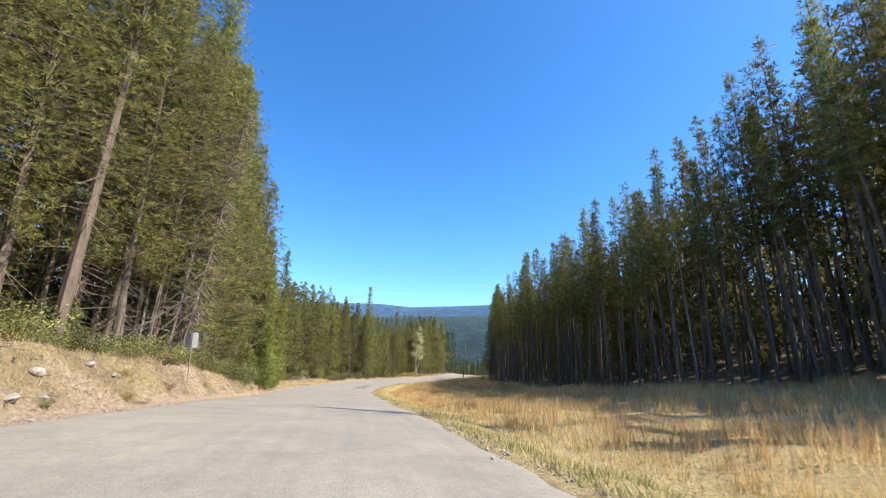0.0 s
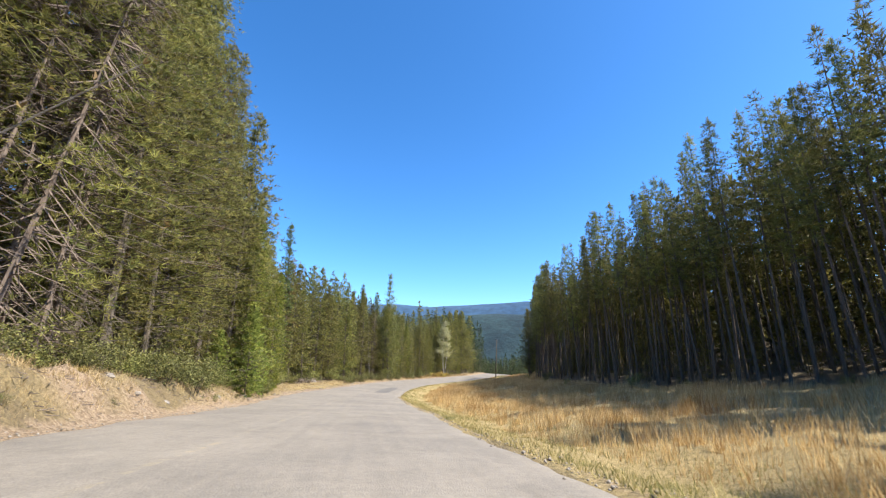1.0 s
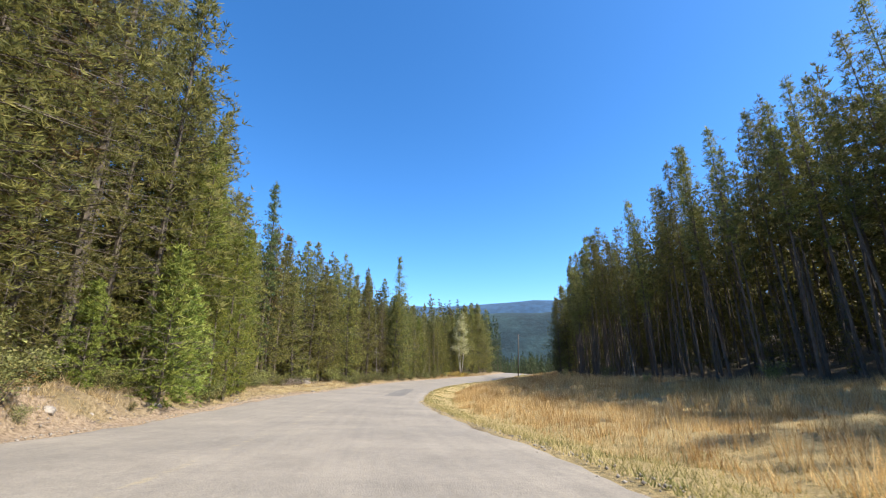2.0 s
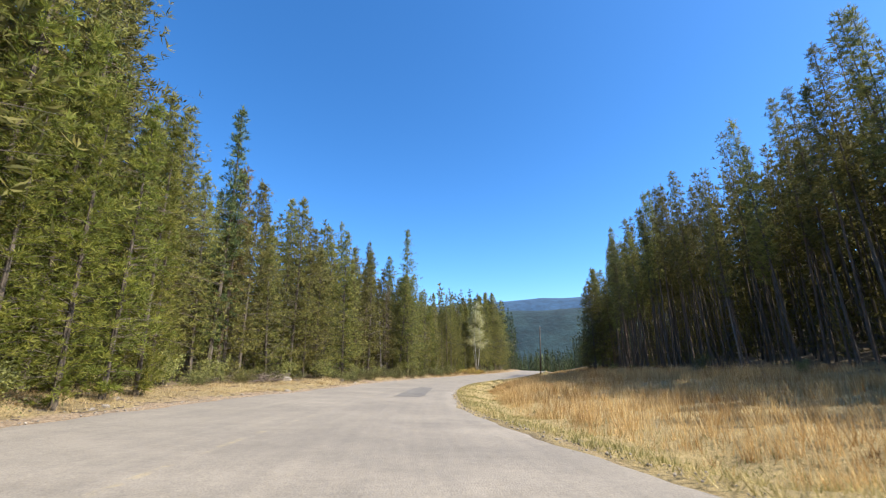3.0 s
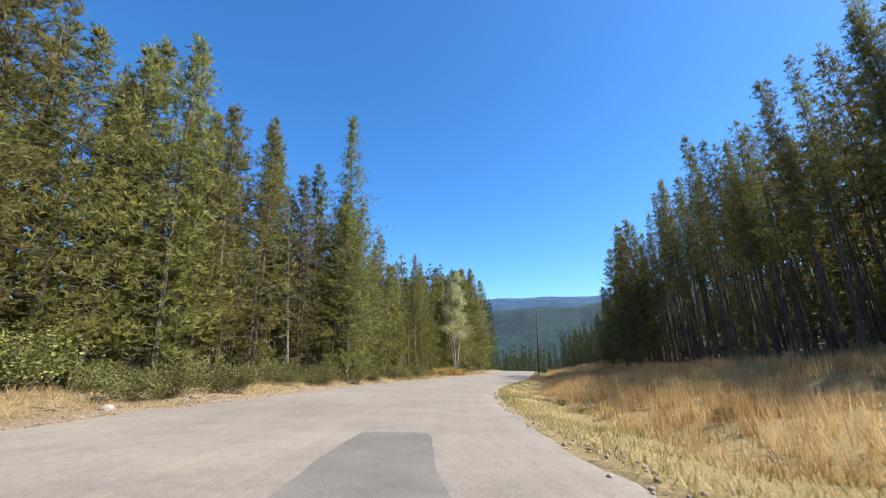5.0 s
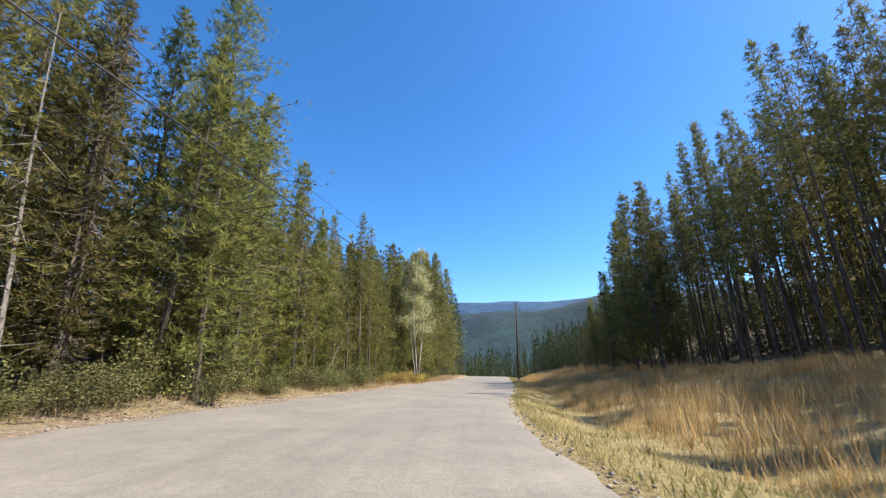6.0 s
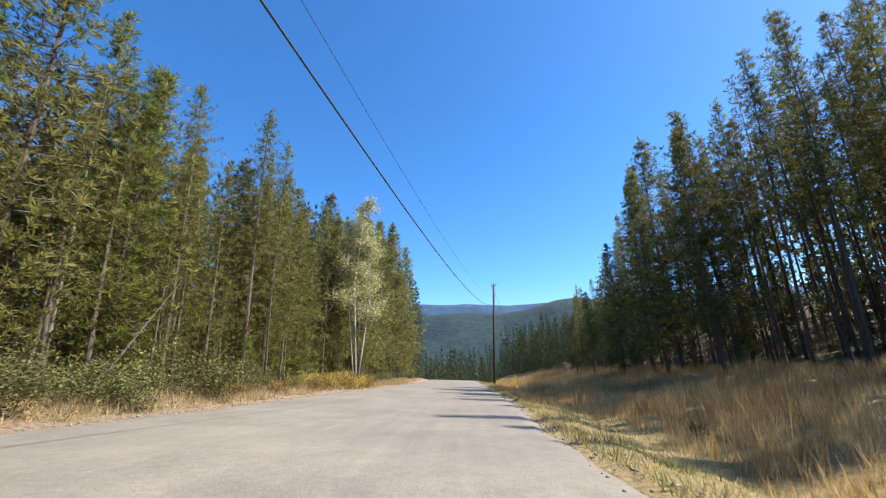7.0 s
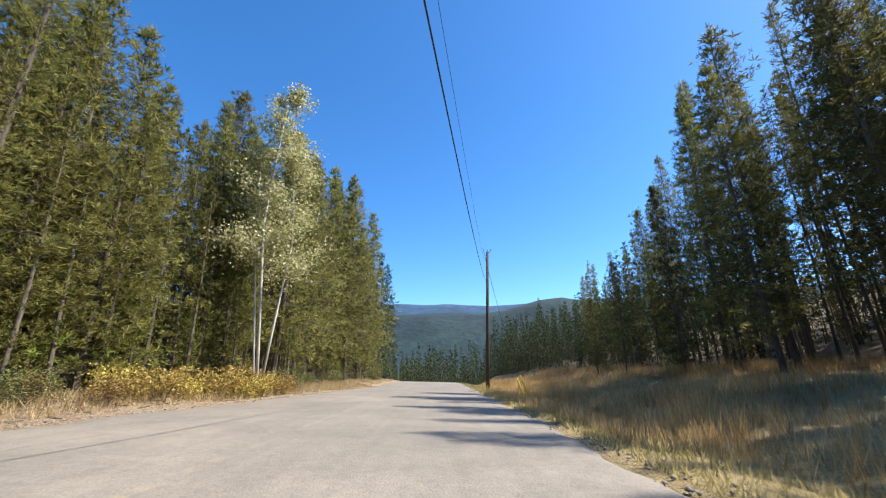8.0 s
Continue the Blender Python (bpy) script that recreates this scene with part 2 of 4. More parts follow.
    left_over = nodes.new("ShaderNodeMath")
    left_over.operation = "MULTIPLY"
    links.new(band.outputs[0], left_over.inputs[0])
    links.new(worn.outputs[0], left_over.inputs[1])
    yellow = nodes.new("ShaderNodeRGB")
    yellow.outputs[0].default_value = (0.52, 0.40, 0.17, 1)
    c = mix(nodes, links, c, yellow.outputs[0], left_over.outputs[0])
    links.new(c, bsdf.inputs["Base Color"])
    bsdf.inputs["Roughness"].default_value = 0.85
    bumped(nodes, links, bsdf, chips.outputs[0], 0.35, 0.012)
    return m


def ground_material():
    """Forest litter, straw verges and sandy gravel, laid by the plan's zones."""
    m, nodes, links, bsdf = material("soil, straw and forest litter")
    broad, fine, grit = noise_node(nodes, links, 0.5, 6.0), noise_node(nodes, links, 9.0, 6.0, 0.7), noise_node(nodes, links, 40.0, 3.0)
    litter = ramp(nodes, ((0.3, (0.060, 0.042, 0.026)), (0.5, (0.135, 0.098, 0.058)), (0.7, (0.200, 0.160, 0.085))))
    straw = ramp(nodes, ((0.3, (0.16, 0.14, 0.06)), (0.5, (0.36, 0.27, 0.12)), (0.72, (0.50, 0.38, 0.18))))
    sand = ramp(nodes, ((0.28, (0.085, 0.058, 0.035)), (0.42, (0.23, 0.160, 0.100)), (0.52, (0.33, 0.240, 0.155)), (0.75, (0.46, 0.365, 0.255))))
    for r in (litter, straw, sand):
        links.new(fine.outputs[0], r.inputs[0])
    zones = []
    for name in ("straw", "gravel"):
        a = nodes.new("ShaderNodeAttribute")
        a.attribute_name = name
        add = nodes.new("ShaderNodeMath")
        add.operation = "MULTIPLY_ADD"
        links.new(broad.outputs[0], add.inputs[0])
        add.inputs[1].default_value = 1.6
        sub = nodes.new("ShaderNodeMath")
        sub.operation = "MULTIPLY_ADD"
        links.new(a.outputs["Fac"], sub.inputs[0])
        sub.inputs[1].default_value, sub.inputs[2].default_value = 2.6, -2.1
        links.new(sub.outputs[0], add.inputs[2])
        add.use_clamp = True
        zones.append(add.outputs[0])
    c = mix(nodes, links, litter.outputs[0], straw.outputs[0], zones[0])
    c = mix(nodes, links, c, sand.outputs[0], zones[1])
    g = ramp(nodes, ((0.3, (0.7, 0.7, 0.7)), (0.7, (1.2, 1.2, 1.2))))
    links.new(grit.outputs[0], g.inputs[0])
    links.new(mix(nodes, links, c, g.outputs[0], 1.0, "MULTIPLY"), bsdf.inputs["Base Color"])
    bsdf.inputs["Roughness"].default_value = 0.95
    bumped(nodes, links, bsdf, fine.outputs[0], 0.9, 0.16)
    return m


M_ROAD, M_GROUND = road_material(), ground_material()
NEEDLE = ((0.082, 0.084, 0.023), (0.165, 0.155, 0.042), (0.270, 0.232, 0.070), 0.45, 0.3)
M_NEEDLE = leaf_material("lodgepole pine needles", *NEEDLE, soft=0.5)
M_NEEDLE_STAND = leaf_material("pine needles deep in the stand", *NEEDLE)
M_NEEDLE_DARK = leaf_material("spruce needles", (0.038, 0.054, 0.020), (0.082, 0.102, 0.033), (0.145, 0.158, 0.050), 0.3, 0.3, soft=0.5)
M_NEEDLE_RUST = leaf_material("dying rusty needles", (0.07, 0.04, 0.016), (0.14, 0.085, 0.03), (0.21, 0.14, 0.05), 0.2, 0.3, soft=0.5)
M_NEEDLE_BRIGHT = leaf_material("sunny green pine needles", (0.07, 0.085, 0.014), (0.17, 0.185, 0.030), (0.29, 0.28, 0.055), 0.42, 0.2, soft=0.5)
M_TWIG = bark_material("dry brown twigs", (0.07, 0.052, 0.042), (0.20, 0.155, 0.125))
M_LARCH = leaf_material("larch needles", (0.10, 0.125, 0.030), (0.185, 0.205, 0.055), (0.27, 0.275, 0.085), 0.45, 0.1, soft=0.5)
M_JUNIPER = leaf_material("juniper sprays", (0.058, 0.060, 0.022), (0.125, 0.123, 0.042), (0.230, 0.208, 0.078), 0.25, 0.3)
M_FAR_NEEDLE = leaf_material("distant conifer needles", (0.026, 0.038, 0.015), (0.056, 0.072, 0.024), (0.100, 0.112, 0.036), 0.25, 0.0)
M_YOUNG = leaf_material("young fir needles", (0.08, 0.10, 0.018), (0.17, 0.195, 0.034), (0.28, 0.29, 0.060), 0.3, 0.25, soft=0.5)
M_BIRCH_LEAF = leaf_material("pale aspen leaves", (0.22, 0.24, 0.08), (0.50, 0.49, 0.23), (0.80, 0.75, 0.46), 0.4, 0.1)
M_SHRUB = leaf_material("willow shrub leaves", (0.085, 0.09, 0.028), (0.20, 0.195, 0.060), (0.36, 0.325, 0.120), 0.35, 0.35)
M_GOLD = leaf_material("yellow autumn leaves", (0.17, 0.125, 0.025), (0.40, 0.27, 0.07), (0.62, 0.47, 0.16), 0.3, 0.3)
M_RUSSET = leaf_material("russet autumn leaves", (0.12, 0.06, 0.02), (0.25, 0.145, 0.05), (0.38, 0.26, 0.10), 0.3, 0.25)
M_BARK = bark_material("pine bark", (0.05, 0.040, 0.032), (0.16, 0.13, 0.10))
M_BARK_RED = bark_material("reddish pine bark", (0.07, 0.050, 0.036), (0.18, 0.135, 0.10))
M_DEAD = bark_material("weathered grey dead wood", (0.11, 0.095, 0.08), (0.31, 0.275, 0.24))
M_WHITE_BARK = bark_material("white aspen bark", (0.30, 0.28, 0.25), (0.75, 0.72, 0.66), 3.0)
M_POLE = bark_material("tarred pole wood", (0.035, 0.028, 0.022), (0.10, 0.08, 0.065))
M_GRASS = leaf_material("tall golden grass", (0.35, 0.215, 0.085), (0.62, 0.425, 0.185), (0.86, 0.67, 0.37), 0.4, 0.0, (0.5, 0.5), patches=(0.62, 0.53, 0.44))
M_VERGE = leaf_material("dry verge grass", (0.19, 0.175, 0.06), (0.42, 0.345, 0.145), (0.63, 0.51, 0.26), 0.4, 0.0, (0.5, 0.5), patches=(0.55, 0.66, 0.50))
M_STRAW = leaf_material("dry straw on the bank", (0.21, 0.145, 0.068), (0.42, 0.31, 0.155), (0.60, 0.47, 0.27), 0.35, 0.0, (0.5, 0.5))
# dark forest tone shifted to blue-green, with the valley haze painted in
M_HILL = rough_material("wooded slope painted haze blue-green", ((0.35, (0.008, 0.025, 0.034)), (0.6, (0.018, 0.043, 0.048))), 0.018, 0.16, 1.0, 0.5, 2.5)
# the ridge's blue is distance haze put into the base colour
M_RIDGE = rough_material("far ridge painted haze blue", ((0.35, (0.021, 0.060, 0.118)), (0.6, (0.036, 0.084, 0.150))), 0.012, 0.09, 1.0, 0.3, 3.0)


def plain(name, colour, roughness=0.5, metal=0.0):
    m, nodes, links, bsdf = material(name)
    a = noise_node(nodes, links, 12.0, 5.0)
    r = ramp(nodes, ((0.3, tuple(c * 0.75 for c in colour)), (0.7, tuple(min(1, c * 1.15) for c in colour))))
    links.new(a.outputs[0], r.inputs[0])
    links.new(r.outputs[0], bsdf.inputs["Base Color"])
    bsdf.inputs["Roughness"].default_value, bsdf.inputs["Metallic"].default_value = roughness, metal
    return m


M_SIGN = plain("bare galvanised sign back", (0.27, 0.27, 0.275), 0.55, 0.5)
M_POST = plain("weathered sign post", (0.20, 0.17, 0.13), 0.9)
M_WIRE = plain("black cable", (0.02, 0.02, 0.022), 0.6)
M_STEEL = plain("galvanised steel", (0.40, 0.40, 0.41), 0.45, 0.9)
M_YELLOW = plain("yellow plastic guard", (0.75, 0.52, 0.04), 0.5)
M_STONE = rough_material("pale stone", ((0.35, (0.20, 0.175, 0.15)), (0.65, (0.36, 0.32, 0.275))), 3.0, 25.0, 0.9, 0.5, 0.02)
M_PATCH = rough_material("dark asphalt patch", ((0.35, (0.125, 0.114, 0.102)), (0.65, (0.172, 0.158, 0.140))), 1.2, 45.0, 0.85, 0.4, 0.01)


# ---- mesh helpers ----
class Soup:
    """Vertices and faces gathered for one mesh."""

    def __init__(self):
        self.v, self.f = [], []

    def tube(self, path, radii, sides=6, cap=True):
        path = [Vector(p) for p in path]
        base = len(self.v)
        for i, p in enumerate(path):
            d = (path[min(i + 1, len(path) - 1)] - path[max(i - 1, 0)]).normalized()
            a = d.orthogonal().normalized()
            b = d.cross(a)
            for k in range(sides):
                w = 2 * math.pi * k / sides
                self.v.append(p + (a * math.cos(w) + b * math.sin(w)) * radii[i])
        for i in range(len(path) - 1):
            for k in range(sides):
                q = base + i * sides
                self.f.append((q + k, q + (k + 1) % sides, q + sides + (k + 1) % sides, q + sides + k))
        if cap:
            self.f.append(tuple(base + (len(path) - 1) * sides + k for k in range(sides)))
            self.f.append(tuple(base + k for k in reversed(range(sides))))

    def tuft(self, rng, c, ahead, size, spikes, width=0.3, spread=0.9):
        """A needle clump: short slim blades that fan out from one twig end."""
        c, ahead = Vector(c), Vector(ahead)
        hub = len(self.v)
        self.v.append(c)
        for _ in range(spikes):
            d = (ahead + Vector((rng.gauss(0, spread), rng.gauss(0, spread), rng.gauss(0, spread * 0.8)))).normalized()
            w = d.orthogonal().normalized()
            w.rotate(Matrix.Rotation(rng.uniform(0, 6.283), 3, d))
            n = len(self.v)
            r = size * rng.uniform(0.7, 1.45)
            self.v += [c + d * r * 0.45 + w * size * width * 2, c + d * r]
            self.f.append((hub, n, n + 1))

    def leaf(self, rng, c, size):
        d = Vector((rng.gauss(0, 1), rng.gauss(0, 1), rng.gauss(0, 0.7))).normalized()
        w = d.orthogonal().normalized()
        w.rotate(Matrix.Rotation(rng.uniform(0, 6.283), 3, d))
        n = len(self.v)
        c = Vector(c)
        self.v += [c - d * size * 0.35 + w * size * 0.42, c - d * size * 0.35 - w * size * 0.42, c + d * size * 0.75]
        self.f.append((n, n + 1, n + 2))

    def mesh(self, name, mat, smooth=False):
        me = bpy.data.meshes.new(name)
        me.from_pydata([tuple(v) for v in self.v], [], self.f)
        me.materials.append(mat)
        if smooth:
            me.polygons.foreach_set("use_smooth", [True] * len(me.polygons))
        me.update()
        return me


def part(name, soup, mat, parent, label="", smooth=False):
    ob = new(name, soup.mesh(name, mat, smooth))
    ob.parent = parent
    return tagged(ob, label) if label else ob


def array_mesh(name, verts, faces, mat):
    """A mesh straight from number arrays; faces all of one size."""
    me = bpy.data.meshes.new(name)
    verts, faces = np.asarray(verts, np.float32), np.asarray(faces, np.int32)
    k = faces.shape[1]
    me.vertices.add(len(verts))
    me.vertices.foreach_set("co", verts.ravel())
    me.loops.add(faces.size)
    me.loops.foreach_set("vertex_index", faces.ravel())
    me.polygons.add(len(faces))
    me.polygons.foreach_set("loop_start", np.arange(len(faces), dtype=np.int32) * k)
    me.update(calc_edges=True)
    me.materials.append(mat)
    return me


def grid_faces(rows, cols):
    i = (np.arange(rows - 1)[:, None] * cols + np.arange(cols - 1)).ravel()
    return np.stack([i, i + 1, i + cols + 1, i + cols], 1)


# ---- ground, road ----
def spaced(lo, hi, step, out_lo, out_hi, growth=1.16):
    mid = list(np.arange(lo, hi + step, step))
    low, high, d = [], [], step
    a, b = mid[0], mid[-1]
    while a > out_lo or b < out_hi:
        d *= growth
        if a > out_lo:
            a -= d
            low.append(a)
        if b < out_hi:
            b += d
            high.append(b)
    return np.array(low[::-1] + mid + high)


def build_ground():
    xs, ys = spaced(-40, 62, 0.8, -3600, 3600), spaced(-12, 195, 0.8, -2500, 3800)
    xs = np.sort(np.r_[xs[(xs < -13.2) | (xs > -5.0)], np.arange(-13.0, -5.0, 0.25)])
    ys = np.sort(np.r_[ys[(ys < 5) | (ys > 60)], np.arange(5.4, 59.8, 0.3)])
    gx, gy = np.meshgrid(xs, ys)
    x, y = gx.ravel(), gy.ravel()
    z = ground_height(x, y)
    me = array_mesh("ground", np.stack([x, y, z], 1), grid_faces(len(ys), len(xs)), M_GROUND)
    s, n = along(x, y)
    left, right, wl, wr = curve(ROAD_L, s), curve(ROAD_R, s), curve(WOOD_L, s), curve(WOOD_R, s)
    straw = ease((n - right + 1) / 1.0) * ease((wr - 0.5 - n) / 3) * (1 - 0.7 * ease((s - 146) / 12)) + ease((left + 1 - n) / 1) * ease((n - wl + 0.5) / 2.5) * (0.66 + 0.1 * ease((s - 46) / 6))
    gravel = ease((left + 1.5 - n) / 1.0) * ease((n - left + 2.6 + 1.2 * wobble(s, n, 0.35)) / 1.4) * 0.95
    gravel = gravel * np.where(n < left - 0.5, 0.74 + 0.34 * wobble(x, y, 1.3, 3.0), 1.0)
    gravel = np.maximum(gravel, ease((n - right + 0.8) / 0.5) * ease((right + 0.5 - n) / 0.5) * 0.62)
    for name, v in (("straw", straw), ("gravel", gravel)):
        a = me.attributes.new(name, "FLOAT", "POINT")
        a.data.foreach_set("value", v.astype(np.float32))
    me.polygons.foreach_set("use_smooth", [True] * len(me.polygons))
    tagged(new("ground", me), "dry straw verges and brown forest floor of the valley", "ground", kind="structure")


def lane_strip(name, s0, s1, n_left, n_right, cols, lift, mat, step=0.6):
    """A strip of road between two lines of n, as functions of s."""
    s = np.arange(s0, s1, step)
    u = np.linspace(0, 1, cols)
    lo, hi = n_left(s), n_right(s)
    n = lo[:, None] + (hi - lo)[:, None] * u
    ss = np.repeat(s, cols)
    nn = n.ravel()
    x, y = plan(ss, nn)
    z = curve(ROAD_Z, ss) + BANK * nn + lift + 0.012 * wobble(x, y, 0.8, 3.0)
    edge = np.tile((u < 0.001) | (u > 0.999), len(s))
    if lift < 0.004:
        z = z - edge * 0.12
    me = array_mesh(name, np.stack([x, y, z], 1), grid_faces(len(s), cols)[:, ::-1], mat)
    uv = me.uv_layers.new(name="lanes")
    loops = np.empty(len(me.loops), np.int32)
    me.loops.foreach_get("vertex_index", loops)
    uv.data.foreach_set("uv", np.stack([ss, nn], 1)[loops].astype(np.float32).ravel())
    me.polygons.foreach_set("use_smooth", [True] * len(me.polygons))
    return new(name, me)


def ragged(table, k, seed):
    return lambda s: curve(table, s) + k * (np.sin(s * 1.9 + seed) + np.sin(s * 0.73 + 2 * seed) + 0.6 * np.sin(s * 4.3 + seed))


build_ground()
road = tagged(lane_strip("road", -55, 320, ragged(ROAD_L, 0.10, 1.0), ragged(ROAD_R, 0.06, 2.0), 26, 0.0, M_ROAD),
              "pale grey worn chip-seal country road, dusty and cracked", "road", kind="structure")


# ---- hills ----
def ridge(name, radius, depth, profile, foot, mat, label, seed, rough):
    """A wooded range: a slope that climbs from its foot to an uneven crest, in azimuth degrees from the y axis."""
    az = np.radians(np.arange(-70, 100.01, 0.4))
    rows = 22
    verts = []
    for j in range(rows + 6):
        u = j / (rows - 1)
        r = radius + depth * (min(u, 1) - 1 + (max(u, 1) - 1) * 1.0)
        for a in az:
            top = np.interp(np.degrees(a), [p for p, _ in profile], [q for _, q in profile])
            crest = radius * math.tan(math.radians(top)) - 3
            h = foot + (crest - foot) * (ease(u) ** 0.8 if u <= 1 else 1 - (u - 1) * 1.5)
            x, y = 5 + r * math.sin(a), 60 + r * math.cos(a)
            k = min(1.0, 0.25 + u) if u < 0.85 else 0.35
            h += rough * k * (noise.noise((x * 0.014 + seed, y * 0.014, 0)) + 0.5 * noise.noise((x * 0.04 + seed, y * 0.04, 3)))
            verts.append((x, y, h))
    me = array_mesh(name, verts, grid_faces(rows + 6, len(az)), mat)
    me.polygons.foreach_set("use_smooth", [True] * len(me.polygons))
    tagged(new(name, me), label, "hill", kind="structure")


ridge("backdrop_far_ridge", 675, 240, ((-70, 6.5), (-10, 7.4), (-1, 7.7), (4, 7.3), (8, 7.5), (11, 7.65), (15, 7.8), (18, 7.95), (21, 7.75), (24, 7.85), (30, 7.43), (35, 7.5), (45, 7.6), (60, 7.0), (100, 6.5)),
      -60, M_RIDGE, "mountain ridge along the horizon, blue haze painted into its colour", 3.0, 3.0)
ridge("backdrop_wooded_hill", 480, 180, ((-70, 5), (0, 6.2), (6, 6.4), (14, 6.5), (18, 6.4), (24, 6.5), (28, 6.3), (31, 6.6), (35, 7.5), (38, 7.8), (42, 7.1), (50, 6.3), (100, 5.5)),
      -60, M_HILL, "dark wooded hillside across the valley, blue-green haze painted in", 9.0, 4.0)


# ---- trees ----
def trunk_path(rng, height, bend):
    bx, by = rng.uniform(-bend, bend), rng.uniform(-bend, bend)
    return [(bx * math.sin(u * 2.2) * height * 0.02, by * math.sin(u * 2.6) * height * 0.02, u * height) for u in (0, 0.04, 0.25, 0.5, 0.75, 1.0)]


def conifer(name, seed, height, start, reach, whorls, arms, tufts, needles, bark, label, size=0.42, spikes=5, droop=0.15, power=0.55, dead=14, width=0.2, girth=0.0085, limbs=True, stub=0.02):
    """A pine, spruce or fir: tapered trunk with its limbs, and whorls of needle clumps from `start` up; bare dead limbs below."""
    rng = random.Random(seed)
    tree = new(name)
    path = trunk_path(rng, height, 1.0)
    trunk = Soup()
    r0 = height * girth
    trunk.tube([Vector(p) - Vector((0, 0, 0.4 if i == 0 else 0)) for i, p in enumerate(path)], [r0 * 1.25, r0, r0 * 0.85, r0 * 0.62, r0 * 0.34, 0.02], 6)
    axis = lambda z: Vector((np.interp(z, [p[2] for p in path], [p[0] for p in path]), np.interp(z, [p[2] for p in path], [p[1] for p in path]), z))
    crown = Soup()
    side = rng.uniform(0, 6.283)
    for w in range(whorls):
        u = min(max((w + rng.uniform(-0.4, 0.4)) / whorls, 0), 1)
        z = height * (start + (1 - start) * u)
        fill = min(1.0, 0.35 + u * 3) * (1 - u) ** power * rng.uniform(0.7, 1.15) + 0.05
        for _ in range(arms):
            a = rng.uniform(0, 2 * math.pi)
            long = reach * fill * rng.uniform(0.5, 1.25) * (1 + 0.22 * math.cos(a - side))
            rise = rng.uniform(-0.2, 0.35) + 0.5 * u
            out = Vector((math.cos(a), math.sin(a), rise)).normalized()
            p0 = axis(z)
            tip = p0 + out * long - Vector((0, 0, droop * long * long * 0.35))
            if limbs and long > 0.9:
                trunk.tube([p0, p0.lerp(tip, 0.55) + Vector((0, 0, 0.05 * long)), tip], [0.007 + 0.006 * long, 0.005 + 0.003 * long, 0.003], 3, False)
            k = max(1, int(tufts * (0.35 + 0.65 * long / reach) + rng.random()))
            for i in range(k):
                f = (0.25 + 0.75 * (i + rng.random()) / k) if k > 1 else rng.uniform(0.5, 1)
                c = p0.lerp(tip, f) + Vector((rng.gauss(0, 0.15), rng.gauss(0, 0.15), rng.gauss(0, 0.12))) * (0.5 + long * 0.4)
                crown.tuft(rng, c, out * 0.7 + Vector((0, 0, 0.5)), size * rng.uniform(0.7, 1.3), spikes, width)
    crown.tuft(rng, axis(height), (0, 0, 1.6), size * 1.2, spikes + 3, width * 0.7, 0.5)
    for _ in range(dead):
        z = rng.uniform(0.05, max(start * 1.25, 0.12)) * height
        a = rng.uniform(0, 2 * math.pi)
        long = rng.uniform(0.2, 1.2)
        p0 = axis(z)
        tip = p0 + Vector((math.cos(a), math.sin(a), rng.uniform(-1.1, 0.15))) * long
        trunk.tube([p0, tip], [stub, stub * 0.25], 3, False)
    part("trunk", trunk, bark, tree)
    part("crown", crown, needles, tree)
    return tagged(tree, label, "tree")


def broadleaf(name, seed, height, stems, start, reach, leaves, leaf, mat, bark, label, category="tree", lean=0.06, girth=0.009, twigs=24):
    """Aspens and shrubs: forking stems, thin twigs and small separate leaves in uneven clumps."""
    rng = random.Random(seed)
    tree = new(name)
    crown, wood = Soup(), []
    for _ in range(stems):
        stem = Soup()
        a = rng.uniform(0, 2 * math.pi)
        l = rng.uniform(0.3, 1.0) * lean * height
        h = height * rng.uniform(0.75, 1.0)
        base = Vector((math.cos(a), math.sin(a), 0)) * (0.12 * stems * 0.3)
        top = base + Vector((math.cos(a) * l, math.sin(a) * l, h))
        mid = base.lerp(top, 0.5) + Vector((rng.gauss(0, 0.028), rng.gauss(0, 0.028), 0)) * h
        r = max(0.012, h * girth)
        stem.tube([base - Vector((0, 0, 0.3)), base.lerp(mid, 0.5), mid, mid.lerp(top, 0.6), top], [r * 1.2, r, r * 0.75, r * 0.45, r * 0.12], 6 if height > 5 else 4)
        limbs = max(4, int(twigs / stems))
        for _ in range(limbs):
            u = rng.uniform(start, 0.98)
            p0 = base.lerp(mid, u * 2) if u < 0.5 else mid.lerp(top, u * 2 - 1)
            b = rng.uniform(0, 2 * math.pi)
            long = reach * rng.uniform(0.45, 1.1) * (1.15 - u * 0.75)
            tip = p0 + Vector((math.cos(b), math.sin(b), rng.uniform(0.1, 0.9))).normalized() * long
            stem.tube([p0, p0.lerp(tip, 0.55) + Vector((0, 0, 0.05 * long)), tip], [r * 0.35 * (1.1 - u), r * 0.18, 0.003], 3, False)
            for _ in range(int(leaves / (stems * limbs))):
                f = rng.uniform(0.35, 1.08)
                c = p0.lerp(tip, f) + Vector((rng.gauss(0, 1), rng.gauss(0, 1), rng.gauss(0, 0.9))) * (0.10 + 0.16 * long)
                crown.leaf(rng, c, leaf * rng.uniform(0.7, 1.35))
        wood.append(stem)
    for stem in wood:
        part("stem", stem, bark, tree, smooth=True)
    part("foliage", crown, mat, tree)
    return tagged(tree, label, category)


def height_at(x, y):
    return float(ground_height(x, y)[0])


